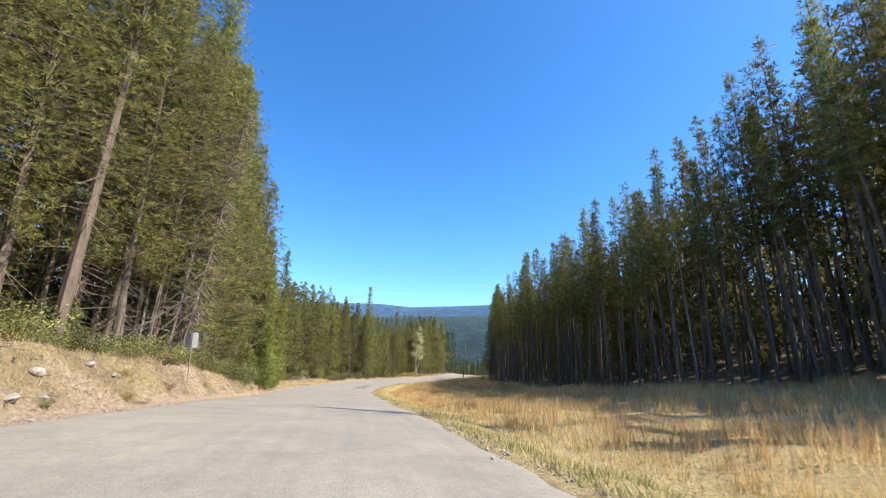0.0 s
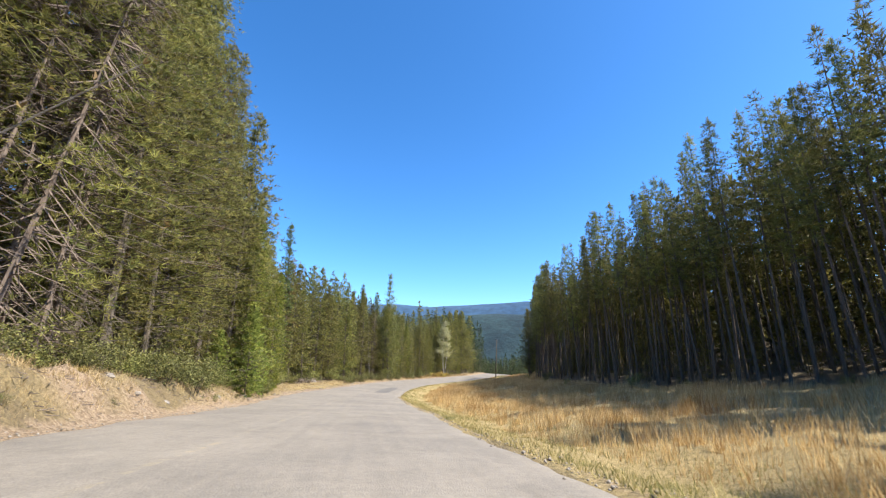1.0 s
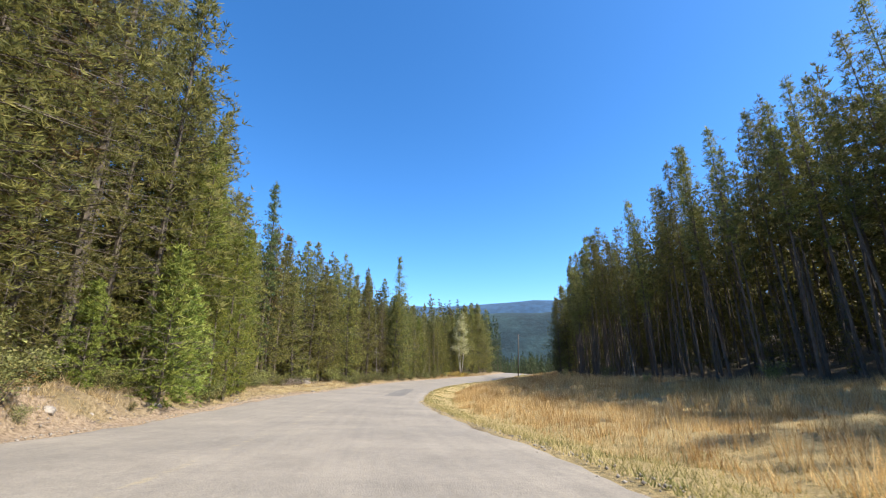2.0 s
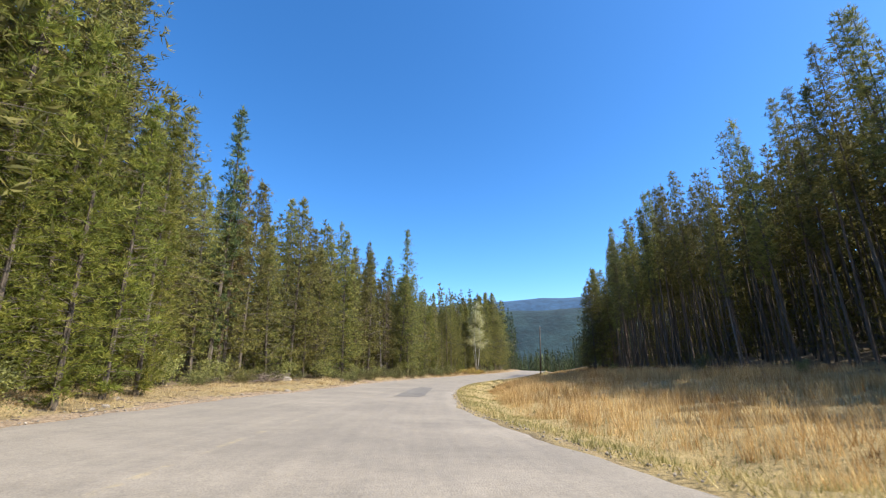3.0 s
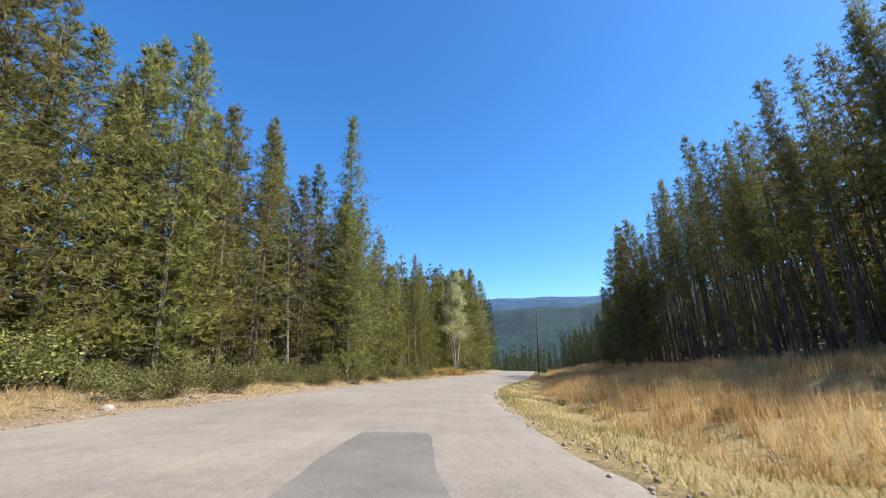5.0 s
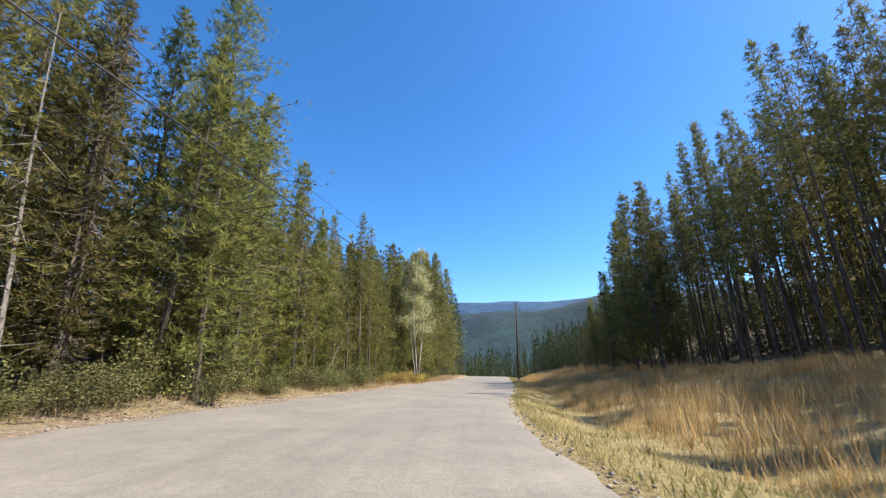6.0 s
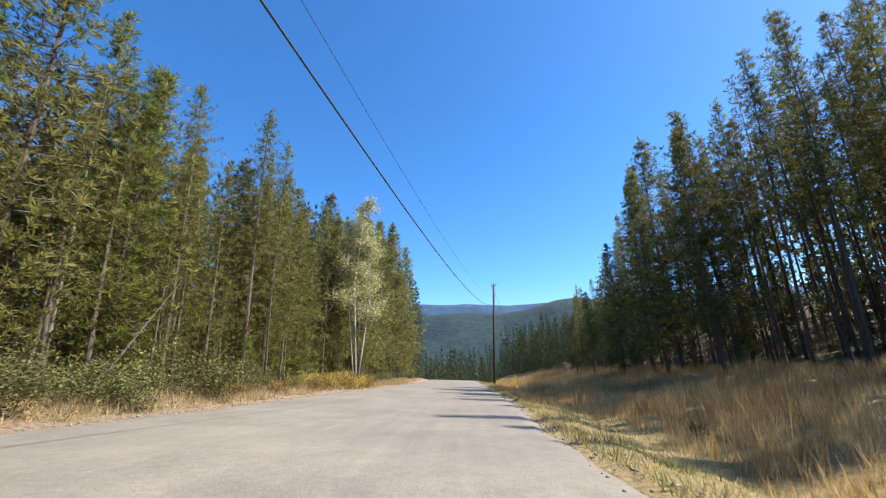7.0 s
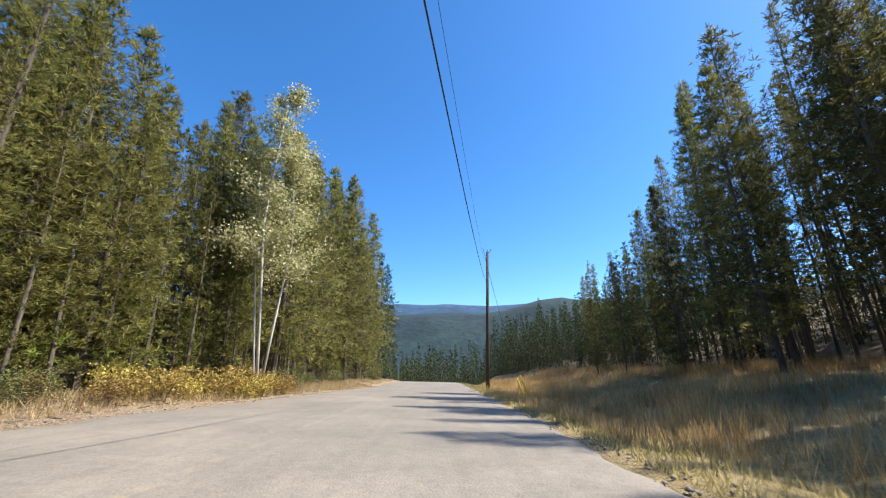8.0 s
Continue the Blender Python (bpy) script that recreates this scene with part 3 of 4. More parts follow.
def stand(proto, x, y, size, turn, lean=(0.0, 0.0), sink=0.05):
    """A copy of a plant on the ground at x, y."""
    m = pose(x, y, height_at(x, y) - sink, lean[0], lean[1], turn) @ Matrix.Diagonal((size, size, size * random.uniform(0.95, 1.06), 1))
    return copy_thing(proto, m)


def retire(protos):
    """Takes the patterns, which stand for nothing themselves, out of the place."""
    for p in protos:
        for o in (*p.children_recursive, p):
            bpy.data.objects.remove(o)


PINE = "tall lodgepole pine with a narrow olive-green crown in a dense stand"
EDGE = "bushy lodgepole pine at the forest edge, branches hanging low"
tall_near = [conifer("pine_tree", 10 + i, 20.0, 0.22 + 0.06 * i, 2.0, 46, 5, 5, M_NEEDLE, (M_BARK, M_BARK_RED)[i % 2], PINE, 0.24, 11, dead=40, width=0.06) for i in range(4)]
edge_near = [conifer("pine_tree", 20 + i, 20.0, 0.05 + 0.03 * i, 4.3, 50, 6, 8, M_NEEDLE, M_BARK, EDGE, 0.31, 7, dead=18, power=0.85, width=0.09) for i in range(4)]
edge_big = [conifer("pine_tree", 120 + i, 20.0, 0.16 + 0.04 * i, 2.9, 62, 7, 10, M_NEEDLE, (M_BARK_RED, M_BARK)[i % 2], "tall lodgepole pine, full olive crown above bare dead limbs", 0.16, 10, dead=80, power=0.6, width=0.07, girth=0.0062, stub=0.011) for i in range(3)]
edge_full = [conifer("pine_tree", 125 + i, 20.0, 0.02 + 0.02 * i, 3.0, 66, 7, 9, M_NEEDLE, M_BARK, "tall lodgepole pine, dense olive branches down to the ground", 0.17, 10, dead=40, power=0.6, width=0.07, girth=0.0062, stub=0.011) for i in range(3)]
cone_far = [conifer("pine_tree", 55 + i, 20.0, 0.03, 2.9, 32, 4, 1, M_NEEDLE, M_BARK, EDGE, 0.56, 5, dead=0, limbs=False, width=0.13, girth=0.005, power=0.95) for i in range(3)]
edge_mid = [conifer("pine_tree", 25 + i, 20.0, 0.05 + 0.04 * i, 2.8, 32, 5, 5, M_NEEDLE, M_BARK, "bushy young pine filling the forest edge", 0.33, 7, dead=6, limbs=False, power=0.8, width=0.085) for i in range(3)]
tall_mid = [conifer("pine_tree", 30 + i, 20.0, 0.40 + 0.04 * i, 1.45, 42, 5, 4, M_NEEDLE, (M_BARK, M_BARK_RED)[i % 2], PINE, 0.25, 10, dead=26, girth=0.0052, width=0.062, power=0.6) for i in range(4)]
tall_deep = [conifer("pine_tree", 34 + i, 20.0, 0.40 + 0.05 * i, 1.45, 34, 4, 3, M_NEEDLE, M_BARK, PINE, 0.28, 8, dead=8, girth=0.0052, limbs=False, width=0.08, power=0.6) for i in range(3)]
back_far = [conifer("pine_tree", 43 + i, 20.0, 0.08, 2.3, 17, 4, 1, M_NEEDLE, M_BARK, EDGE, 0.9, 5, dead=0, limbs=False, width=0.16, girth=0.006, power=0.7) for i in range(2)]
tall_far = [conifer("pine_tree", 40 + i, 20.0, 0.36 + 0.05 * i, 1.45, 30, 4, 2, M_NEEDLE, M_BARK, PINE, 0.36, 6, dead=3, limbs=False, width=0.12, girth=0.0052, power=0.6) for i in range(3)]
edge_far = [conifer("pine_tree", 45 + i, 20.0, 0.05, 2.9, 28, 4, 2, M_NEEDLE, M_BARK, EDGE, 0.55, 5, dead=0, limbs=False, width=0.13, girth=0.0060, power=0.85) for i in range(3)]
slim_far = [conifer("pine_tree", 48 + i, 20.0, 0.06, 2.5, 24, 3, 1, M_NEEDLE, M_BARK, EDGE, 0.72, 5, dead=0, limbs=False, width=0.16, girth=0.005, power=0.9) for i in range(3)]
edge_bright = [conifer("pine_tree", 28 + i, 20.0, 0.03, 3.2, 46, 6, 6, M_NEEDLE_BRIGHT, M_BARK, "bushy sunlit green pine at the edge of the clearing", 0.34, 11, dead=4, power=0.75, width=0.065) for i in range(2)]
brush = [conifer("dead_tree", 65 + i, 12.0, 0.9, 0.6, 2, 1, 1, M_NEEDLE_RUST, M_TWIG, "dead brown pine, a dense tangle of bare twigs", 0.2, 3, dead=320, girth=0.006) for i in range(2)]
rusty = [conifer("pine_tree", 50 + i, 18.0, 0.18, 1.9, 38, 4, 4, M_NEEDLE_RUST, M_BARK_RED, "half-dead lodgepole pine with rusty brown needles", 0.27, 9, dead=30, width=0.08) for i in range(2)]
snags = [conifer("dead_tree", 60 + i, 15.0, 0.5, 1.0, 5, 1, 1, M_NEEDLE_RUST, M_DEAD, "dead grey pine snag with bare broken limbs", 0.25, 3, dead=70, girth=0.006) for i in range(2)]
spruce = [conifer("spruce_tree", 70 + i, 20.0, 0.12, 1.9, 52, 5, 5, M_NEEDLE_DARK, M_BARK, "tall dark green spruce with short drooping branches", 0.30, 11, droop=0.35, dead=6, power=0.75, width=0.08) for i in range(1)]
young = [conifer("young_fir", 80 + i, 5.0, 0.03, 1.7, 26, 8, 6, M_YOUNG, M_BARK, "young bright green fir beside the road bank", 0.16, 11, droop=0.1, dead=0, power=0.8, width=0.085) for i in range(2)]
shrubs = [broadleaf("shrub", 90 + i, 1.7, 7, 0.12, 0.75, 1200, 0.072, M_SHRUB, M_BARK, "leafy olive-green willow shrub at the forest edge", "shrub", 0.45, 0.008) for i in range(3)]
low_shrubs = [broadleaf("shrub", 95 + i, 0.9, 8, 0.08, 0.6, 1600, 0.050, M_JUNIPER, M_BARK, "low dark olive ground juniper shrub", "shrub", 0.7, 0.008) for i in range(2)]
gold_shrubs = [broadleaf("shrub", 98 + i, 0.9, 7, 0.08, 0.65, 1000, 0.075, M_GOLD, M_BARK, "low shrub with bright yellow autumn leaves", "shrub", 0.55, 0.008) for i in range(2)]
russet_shrubs = [broadleaf("shrub", 101 + i, 0.8, 7, 0.08, 0.6, 900, 0.062, M_RUSSET, M_TWIG, "low shrub with russet brown autumn leaves", "shrub", 0.55, 0.008) for i in range(2)]
juniper = [broadleaf("juniper", 105, 1.0, 8, 0.05, 0.8, 3400, 0.054, M_JUNIPER, M_BARK, "dense dark green spreading juniper on the bank", "shrub", 0.9, 0.006)]
protos = edge_big + edge_full + cone_far + tall_deep + back_far + russet_shrubs + slim_far + edge_bright + brush + juniper + edge_mid + edge_far + tall_near + edge_near + tall_mid + tall_far + rusty + snags + spruce + young + shrubs + low_shrubs + gold_shrubs

random.seed(7)
KEEP_OFF = [(28.06, 140.56, 2.0), (-19.81, 64.79, 0.6), (-3.3, 103.0, 0.8), (-17.5, 73.7, 1.2), (11.9, 132.0, 2.6), (10.2, 128.6, 2.2)]
TALL_L = ((-60, 24), (22, 25), (30, 28), (40, 27.5), (46, 23), (52, 20.5), (60, 20), (65, 16.5), (78, 15), (85, 16.5), (96, 16.8), (104, 15), (112, 12.5), (128, 12.5), (136, 14.5), (150, 18), (165, 17), (330, 14))
TALL_R = ((-60, 25.5), (24, 25.0), (32, 22.5), (40, 20.5), (48, 19.5), (58, 19.3), (66, 18.3), (80, 16.8), (98, 17.2), (112, 18.5), (128, 19.5), (140, 18.5), (148, 12.0), (166, 9.8), (172, 8.5), (195, 8.0), (330, 9))


def clear_of(x, y):
    return all((x - a) ** 2 + (y - b) ** 2 > r * r for a, b, r in KEEP_OFF)


class Stand:
    """Trees deep in the forest, past counting, gathered into one mesh."""

    def __init__(self, name, label, picks, needles):
        self.needles = needles
        self.name, self.label, self.v, self.f, self.m, self.base = name, label, [], [], [], 0
        self.source = {}
        for p in picks:
            trunk, crown = sorted(p.children, key=lambda o: not o.name.startswith("trunk"))
            both = []
            for k, o in enumerate((trunk, crown)):
                me = o.data
                co = np.empty(3 * len(me.vertices), np.float32)
                me.vertices.foreach_get("co", co)
                me.calc_loop_triangles()
                tri = np.empty(3 * len(me.loop_triangles), np.int32)
                me.loop_triangles.foreach_get("vertices", tri)
                both.append((co.reshape(-1, 3), tri.reshape(-1, 3), k))
            self.source[p] = both

    def add(self, proto, x, y, size, turn):
        c, s_ = math.cos(turn), math.sin(turn)
        spin = np.array(((c, -s_, 0), (s_, c, 0), (0, 0, 1)), np.float32) * size
        lift = np.array((x, y, height_at(x, y) - 0.05), np.float32)
        for co, tri, k in self.source[proto]:
            self.v.append(co @ spin.T + lift)
            self.f.append(tri + self.base)
            self.m.append(np.full(len(tri), k, np.int32))
            self.base += len(co)

    def build(self):
        me = array_mesh(self.name, np.vstack(self.v), np.vstack(self.f), M_BARK)
        me.materials.append(self.needles)
        me.polygons.foreach_set("material_index", np.concatenate(self.m))
        tagged(new(self.name, me), self.label, "forest", kind="stuff")


beyond = Stand("young_wood", "younger dense green conifer wood beyond the road's crest", slim_far + cone_far, M_FAR_NEEDLE)


def plant(side):
    wood, tall_of, way = (WOOD_L, TALL_L, -1) if side == "left" else (WOOD_R, TALL_R, 1)
    deep = Stand("pine_stand", "dense interior of the lodgepole pine forest, thin dark trunks", tall_far + tall_deep + back_far + edge_far, M_NEEDLE_STAND)
    gaps = (2.1, 2.2, 2.3, 2.7, 2.9, 3.2, 3.5, 3.9, 4.5) if side == "left" else (1.45, 1.7, 1.8, 2.0, 2.3, 2.6, 3.0, 3.4, 3.8)
    for row in range(7 if side == "left" else 8):
        s = (0.0 if side == "left" else -6.0) + row * 0.7
        while s < 240:
            n = float(curve(wood, s)) + way * ((0.6, 2.7, 5.0, 7.6, 10.6, 14.0, 18.0, 23.0, 30.0)[row] + random.uniform(-0.9, 0.9))
            x, y = plan(s, n)
            size = float(curve(tall_of, s)) / 20 * random.uniform(0.80, 1.14)
            roll, turn = random.random(), random.uniform(0, 360)
            if clear_of(x, y) and not (side == "right" and s > 176 and n < 12):
                if row < (2 if side == "left" else 1) and -8 < s < 165:
                    if side == "left":
                        pick = rusty if roll < 0.05 else snags if roll < 0.11 and s > 20 else (edge_big if s < 29 else edge_full if s < 50 else edge_near) if roll < ((0.62, 0.5) if s < 48 else (0.92, 0.72))[row] else tall_near if row == 0 else tall_mid
                    else:
                        pick = snags if roll < 0.04 else edge_mid if s > 150 and roll < 0.5 else tall_mid
                    stand(random.choice(pick), x, y, size, turn, (random.gauss(0, 1.3), random.gauss(0, 1.3)))
                elif s > 150:
                    if row < 5:
                        beyond.add(random.choice(cone_far if s < 200 else slim_far), x, y, size, math.radians(turn))
                    if row < 3:
                        beyond.add(random.choice(cone_far if s < 200 else slim_far), x + random.uniform(-1.2, 1.2), y + random.uniform(-1.2, 1.2), size * random.uniform(0.5, 0.8), turn)
                else:
                    deep.add(random.choice(tall_deep if (row == 2 and s < 60 and side == "left") or (row == 1 and s < 150) else back_far if row > 4 else edge_far if side == "left" and s > 46 else tall_far), x, y, size, math.radians(turn))
                    if (1 < row < 4 and roll < 0.75) or (side == 'right' and row in (4, 5) and roll < 0.6):
                        deep.add(random.choice(edge_far), x + random.uniform(-1.3, 1.3), y + random.uniform(-1.3, 1.3), size * random.uniform(0.22, 0.5), turn)
            s += gaps[row] * random.uniform(0.75, 1.3) * (1.3 if s > 165 else 0.85 if row == 0 and s > 104 else 1)
    if side == "left":
        # dim undergrowth behind the first stems
        for s in np.arange(10.0, 150.0, 0.8):
            x, y = plan(s, float(curve(wood, s)) - random.uniform(3.0, 15.0))
            if clear_of(x, y):
                deep.add(random.choice(back_far), x, y, random.uniform(0.22, 0.55), random.uniform(0, 6.28))
    if side == "right":
        # shade-grown saplings close under the stems
        for s in np.arange(40.0, 150.0, 0.62):
            x, y = plan(s, float(curve(wood, s)) + random.uniform(1.2, 11.0))
            deep.add(random.choice(edge_far), x, y, random.uniform(0.14, 0.34), random.uniform(0, 6.28))
        for s in np.arange(20.0, 150.0, 0.9):
            x, y = plan(s, float(curve(wood, s)) + random.uniform(11.0, 26.0))
            deep.add(random.choice(back_far), x, y, random.uniform(0.22, 0.5), random.uniform(0, 6.28))
        for s in np.arange(140.0, 184.0, 0.3):
            x, y = plan(s, float(curve(wood, s)) + random.uniform(-0.2, 10.0))
            beyond.add(random.choice(cone_far), x, y, random.uniform(0.18, 0.40), random.uniform(0, 6.28))
    for back in ((20.0, 28.0, 36.0) if side == "left" else (26.0, 34.0, 44.0)):
        for s in np.arange(6.0, 150.0, 1.9):
            s += random.uniform(-1.5, 1.5)
            x, y = plan(s, float(curve(wood, s)) + way * (back + random.uniform(-3, 3)))
            deep.add(random.choice(back_far), x, y, random.uniform(0.6, 0.9), random.uniform(0, 6.28))
    deep.build()


plant("left")
plant("right")


def plant_beyond():
    """The younger woods past the crest of the road."""
    for _ in range(760):
        s, n = random.uniform(184, 245), random.uniform(-34, 62)
        if (s < 200 and n < 7 + (200 - s) * 0.3) or (n < 6 and s < 206):
            continue
        x, y = plan(s, n)
        beyond.add(random.choice(cone_far if s < 208 else slim_far), x, y, random.uniform(0.34, 0.54), random.uniform(0, 6.28))
    beyond.build()


plant_beyond()

saplings = Stand("sapling_stand", "dense young pines filling the forest edge between the stems", edge_mid, M_NEEDLE_STAND)
# young growth between the stems at the forest edge
for s in np.arange(-4.0, 165.0, 2.6):
    s += random.uniform(-1, 1)
    x, y = plan(s, float(curve(WOOD_L, s)) - random.uniform(-0.3, 2.4))
    if clear_of(x, y) and (s > 44 or random.random() < 0.45):
        saplings.add(random.choice(edge_mid), x, y, random.uniform(0.16, 0.42), random.uniform(0, 360))

for s, n, k in ((35.0, -8.6, 1.2), (37.5, -8.3, 1.3), (40.0, -8.6, 1.0), (31.0, -9.0, 0.9), (52.0, -9.0, 0.9)):
    x, y = plan(s, n)
    stand(juniper[0], x, y, k, s * 50)
for s in np.arange(84.0, 118.0, 2.0):
    x, y = plan(s + random.uniform(-0.9, 0.9), float(curve(ROAD_L, s)) - random.uniform(1.2, 3.0))
    stand(juniper[0], x, y, random.uniform(0.45, 1.3), random.uniform(0, 360))
x, y = plan(24.5, -12.5)
stand(snags[0], x, y, 0.6, 0, (0, 52.0))
for s, n, k in ((27.0, -11.6, 0.85), (29.5, -12.2, 0.8), (33.0, -11.4, 0.9)):
    x, y = plan(s, n)
    stand(snags[int(s) % 2], x, y, k, s * 33, (random.gauss(0, 4), random.gauss(0, 4)))

for s, n, k in ((24.0, -11.0, 1.0), (26.6, -10.0, 1.25), (27.6, -9.7, 1.35), (28.6, -9.9, 1.2), (29.6, -9.7, 1.3), (30.6, -10.1, 1.2), (32.0, -10.9, 0.9), (22.0, -12.2, 1.2), (34.5, -12.0, 1.2), (86.0, -13.5, 1.0), (98.0, -11.5, 0.9)):
    x, y = plan(s, n)
    stand(brush[int(s) % 2], x, y, k, s * 71, (random.gauss(0, 3), random.gauss(0, 3)))
for s, n, k in ((51.0, -10.2, 0.62), (52.4, -8.9, 0.42), (54.6, -9.2, 0.50), (57.0, -9.9, 0.55), (59.6, -10.8, 0.58), (62.0, -12.0, 0.5), (53.5, -10.8, 0.72), (56.0, -11.6, 0.66), (58.5, -13.4, 0.70), (61.5, -14.6, 0.6), (89.0, -12.2, 0.55), (108.0, -10.6, 0.5), (113.5, -11.0, 0.58)):
    x, y = plan(s, n)
    stand(edge_bright[int(s) % 2], x, y, k, s * 47)

for s in np.arange(104.0, 142.0, 1.7):
    x, y = plan(s, float(curve(WOOD_L, s)) - random.uniform(-0.5, 0.9))
    if clear_of(x, y):
        saplings.add(random.choice(edge_mid), x, y, random.uniform(0.26, 0.5), random.uniform(0, 360))

for s in np.arange(54.0, 130.0, 1.3):
    x, y = plan(s, float(curve(WOOD_L, s)) - random.uniform(1.0, 6.0))
    if clear_of(x, y):
        saplings.add(random.choice(edge_mid), x, y, random.uniform(0.38, 0.78) * (1.0 if s < 104 else 0.75), random.uniform(0, 360))

saplings.build()

# tall, full pines along the first part of the bank
for s, n, k in ((30.5, -11.2, 1.36), (33.0, -10.8, 1.25), (35.6, -11.0, 1.42), (38.2, -10.8, 1.32), (41.0, -11.2, 1.45), (43.6, -12.2, 1.3), (56.5, -12.6, 0.92), (59.0, -13.6, 0.95), (120.5, -11.6, 0.62), (123.6, -11.2, 0.6), (126.4, -11.6, 0.6)):
    x, y = plan(s, n)
    stand(edge_full[int(s * 2) % 3] if s < 48 else edge_near[int(s * 2) % 4], x, y, k, s * 53, (random.gauss(0, 1), random.gauss(0, 1)))

# single trees that stand out
stand(spruce[0], -17.5, 73.7, 1.06, 40)
larch = conifer("larch_tree", 75, 22.0, 0.06, 3.8, 64, 6, 10, M_LARCH, M_BARK, "tall feathery light green larch standing above the pines", 0.22, 9, droop=0.1, power=0.9, dead=2, width=0.07, girth=0.006)
larch.matrix_basis = pose(-3.3, 103.0, height_at(-3.3, 103.0), 0, 0, 20)
aspen = broadleaf("aspen_tree", 76, 15.4, 3, 0.34, 2.2, 17000, 0.115, M_BIRCH_LEAF, M_WHITE_BARK, "tall aspen with white stems and pale silvery leaves", "tree", 0.075, 0.0038, 84)
aspen.matrix_basis = pose(11.5, 132.2, height_at(11.5, 132.2), 0, 0, 0)
for s, n, k in ((47.3, -8.5, 1.3), (49.8, -9.0, 1.0), (44.6, -9.6, 0.8), (20.5, -11.5, 0.5), (128.6, -10.6, 0.75), (126.4, -11.4, 0.9), (132.5, -10.8, 0.7), (121.0, -10.4, 0.6)):
    x, y = plan(s, n)
    stand(young[int(s) % 2], x, y, k, s * 40)


def plant_shrubs():
    s = 4.0
    while s < 165:
        for _ in range(2 if s < 120 else 1):
            n = float(curve(WOOD_L, s)) + random.uniform(-0.8, 1.4)
            x, y = plan(s, n)
            roll = random.random()
            pick = random.choice(shrubs if roll < (0.6 if s < 84 else 0.2) else low_shrubs)
            if 126 < s < 136 and roll < 0.4:
                pick = random.choice(gold_shrubs)
            stand(pick, x, y, random.uniform(0.6, 1.2), random.uniform(0, 360))
        if 84 < s < 122:
            x, y = plan(s, float(curve(WOOD_L, s)) + random.uniform(0.8, 2.3))
            if random.random() < 0.7:
                stand(random.choice(low_shrubs), x, y, random.uniform(0.45, 1.35), random.uniform(0, 360))
        s += random.uniform(1.2, 2.4)
    for s in np.arange(10.0, 47.0, 1.5):
        x, y = plan(s, float(curve(WOOD_L, s)) + random.uniform(0.0, 1.5))
        stand(random.choice(shrubs + russet_shrubs[:1]), x, y, random.uniform(0.45, 0.9), random.uniform(0, 360))
    for s in np.arange(117.0, 138.0, 0.85):
        x, y = plan(s, float(curve(ROAD_L, s)) - random.uniform(0.9, 2.6))
        stand(random.choice(low_shrubs[:1] + russet_shrubs), x, y, random.uniform(0.4, 0.8), random.uniform(0, 360))
    for s in np.arange(127.0, 136.0, 0.75):
        x, y = plan(s, float(curve(ROAD_L, s)) - random.uniform(0.8, 1.7))
        stand(random.choice(gold_shrubs), x, y, random.uniform(0.6, 1.05), random.uniform(0, 360))
    for _ in range(26):
        s = random.uniform(6, 50)
        x, y = plan(s, float(curve(ROAD_L, s)) - random.uniform(0.6, 3.2))
        stand(random.choice(low_shrubs + russet_shrubs), x, y, random.uniform(0.18, 0.4), random.uniform(0, 360))
    for _ in range(16):
        s = random.uniform(60, 150)
        x, y = plan(s, float(curve(ROAD_R, s)) + random.uniform(2.4, 4.5))
        stand(random.choice(low_shrubs), x, y, random.uniform(0.2, 0.4), random.uniform(0, 360))
    s = 5.0
    while s < 165:
        x, y = plan(s, float(curve(WOOD_R, s)) - random.uniform(0.5, 3.0))
        stand(random.choice(low_shrubs + shrubs), x, y, random.uniform(0.4, 0.9), random.uniform(0, 360))
        s += random.uniform(7.0, 12.0)


plant_shrubs()
for s, n, k in ((147.0, 14.5, 0.42), (140.0, 15.0, 0.6), (134.0, 16.0, 0.85), (127.5, 16.2, 0.85), (151.5, 14.0, 0.36)):
    x, y = plan(s, n)
    stand(edge_near[int(s) % 4], x, y, k, s * 31)
for x, y, k in ((35.6, 123.4, 1.03), (37.6, 128.0, 0.95), (33.6, 117.6, 0.98), (39.8, 134.2, 0.64)):
    stand(edge_near[int(x) % 4], x, y, k, x * 31, (0.0, -1.5))
x, y = plan(73.0, -15.6)
stand(rusty[0], x, y, 1.0, 0, (0, 2.5))
x, y = plan(111.5, -9.7)
stand(snags[1], x, y, 0.27, 20, (-6.0, 28.0))
stand(tall_mid[1], 18.3, 9.7, 1.2, 70)
retire(protos)


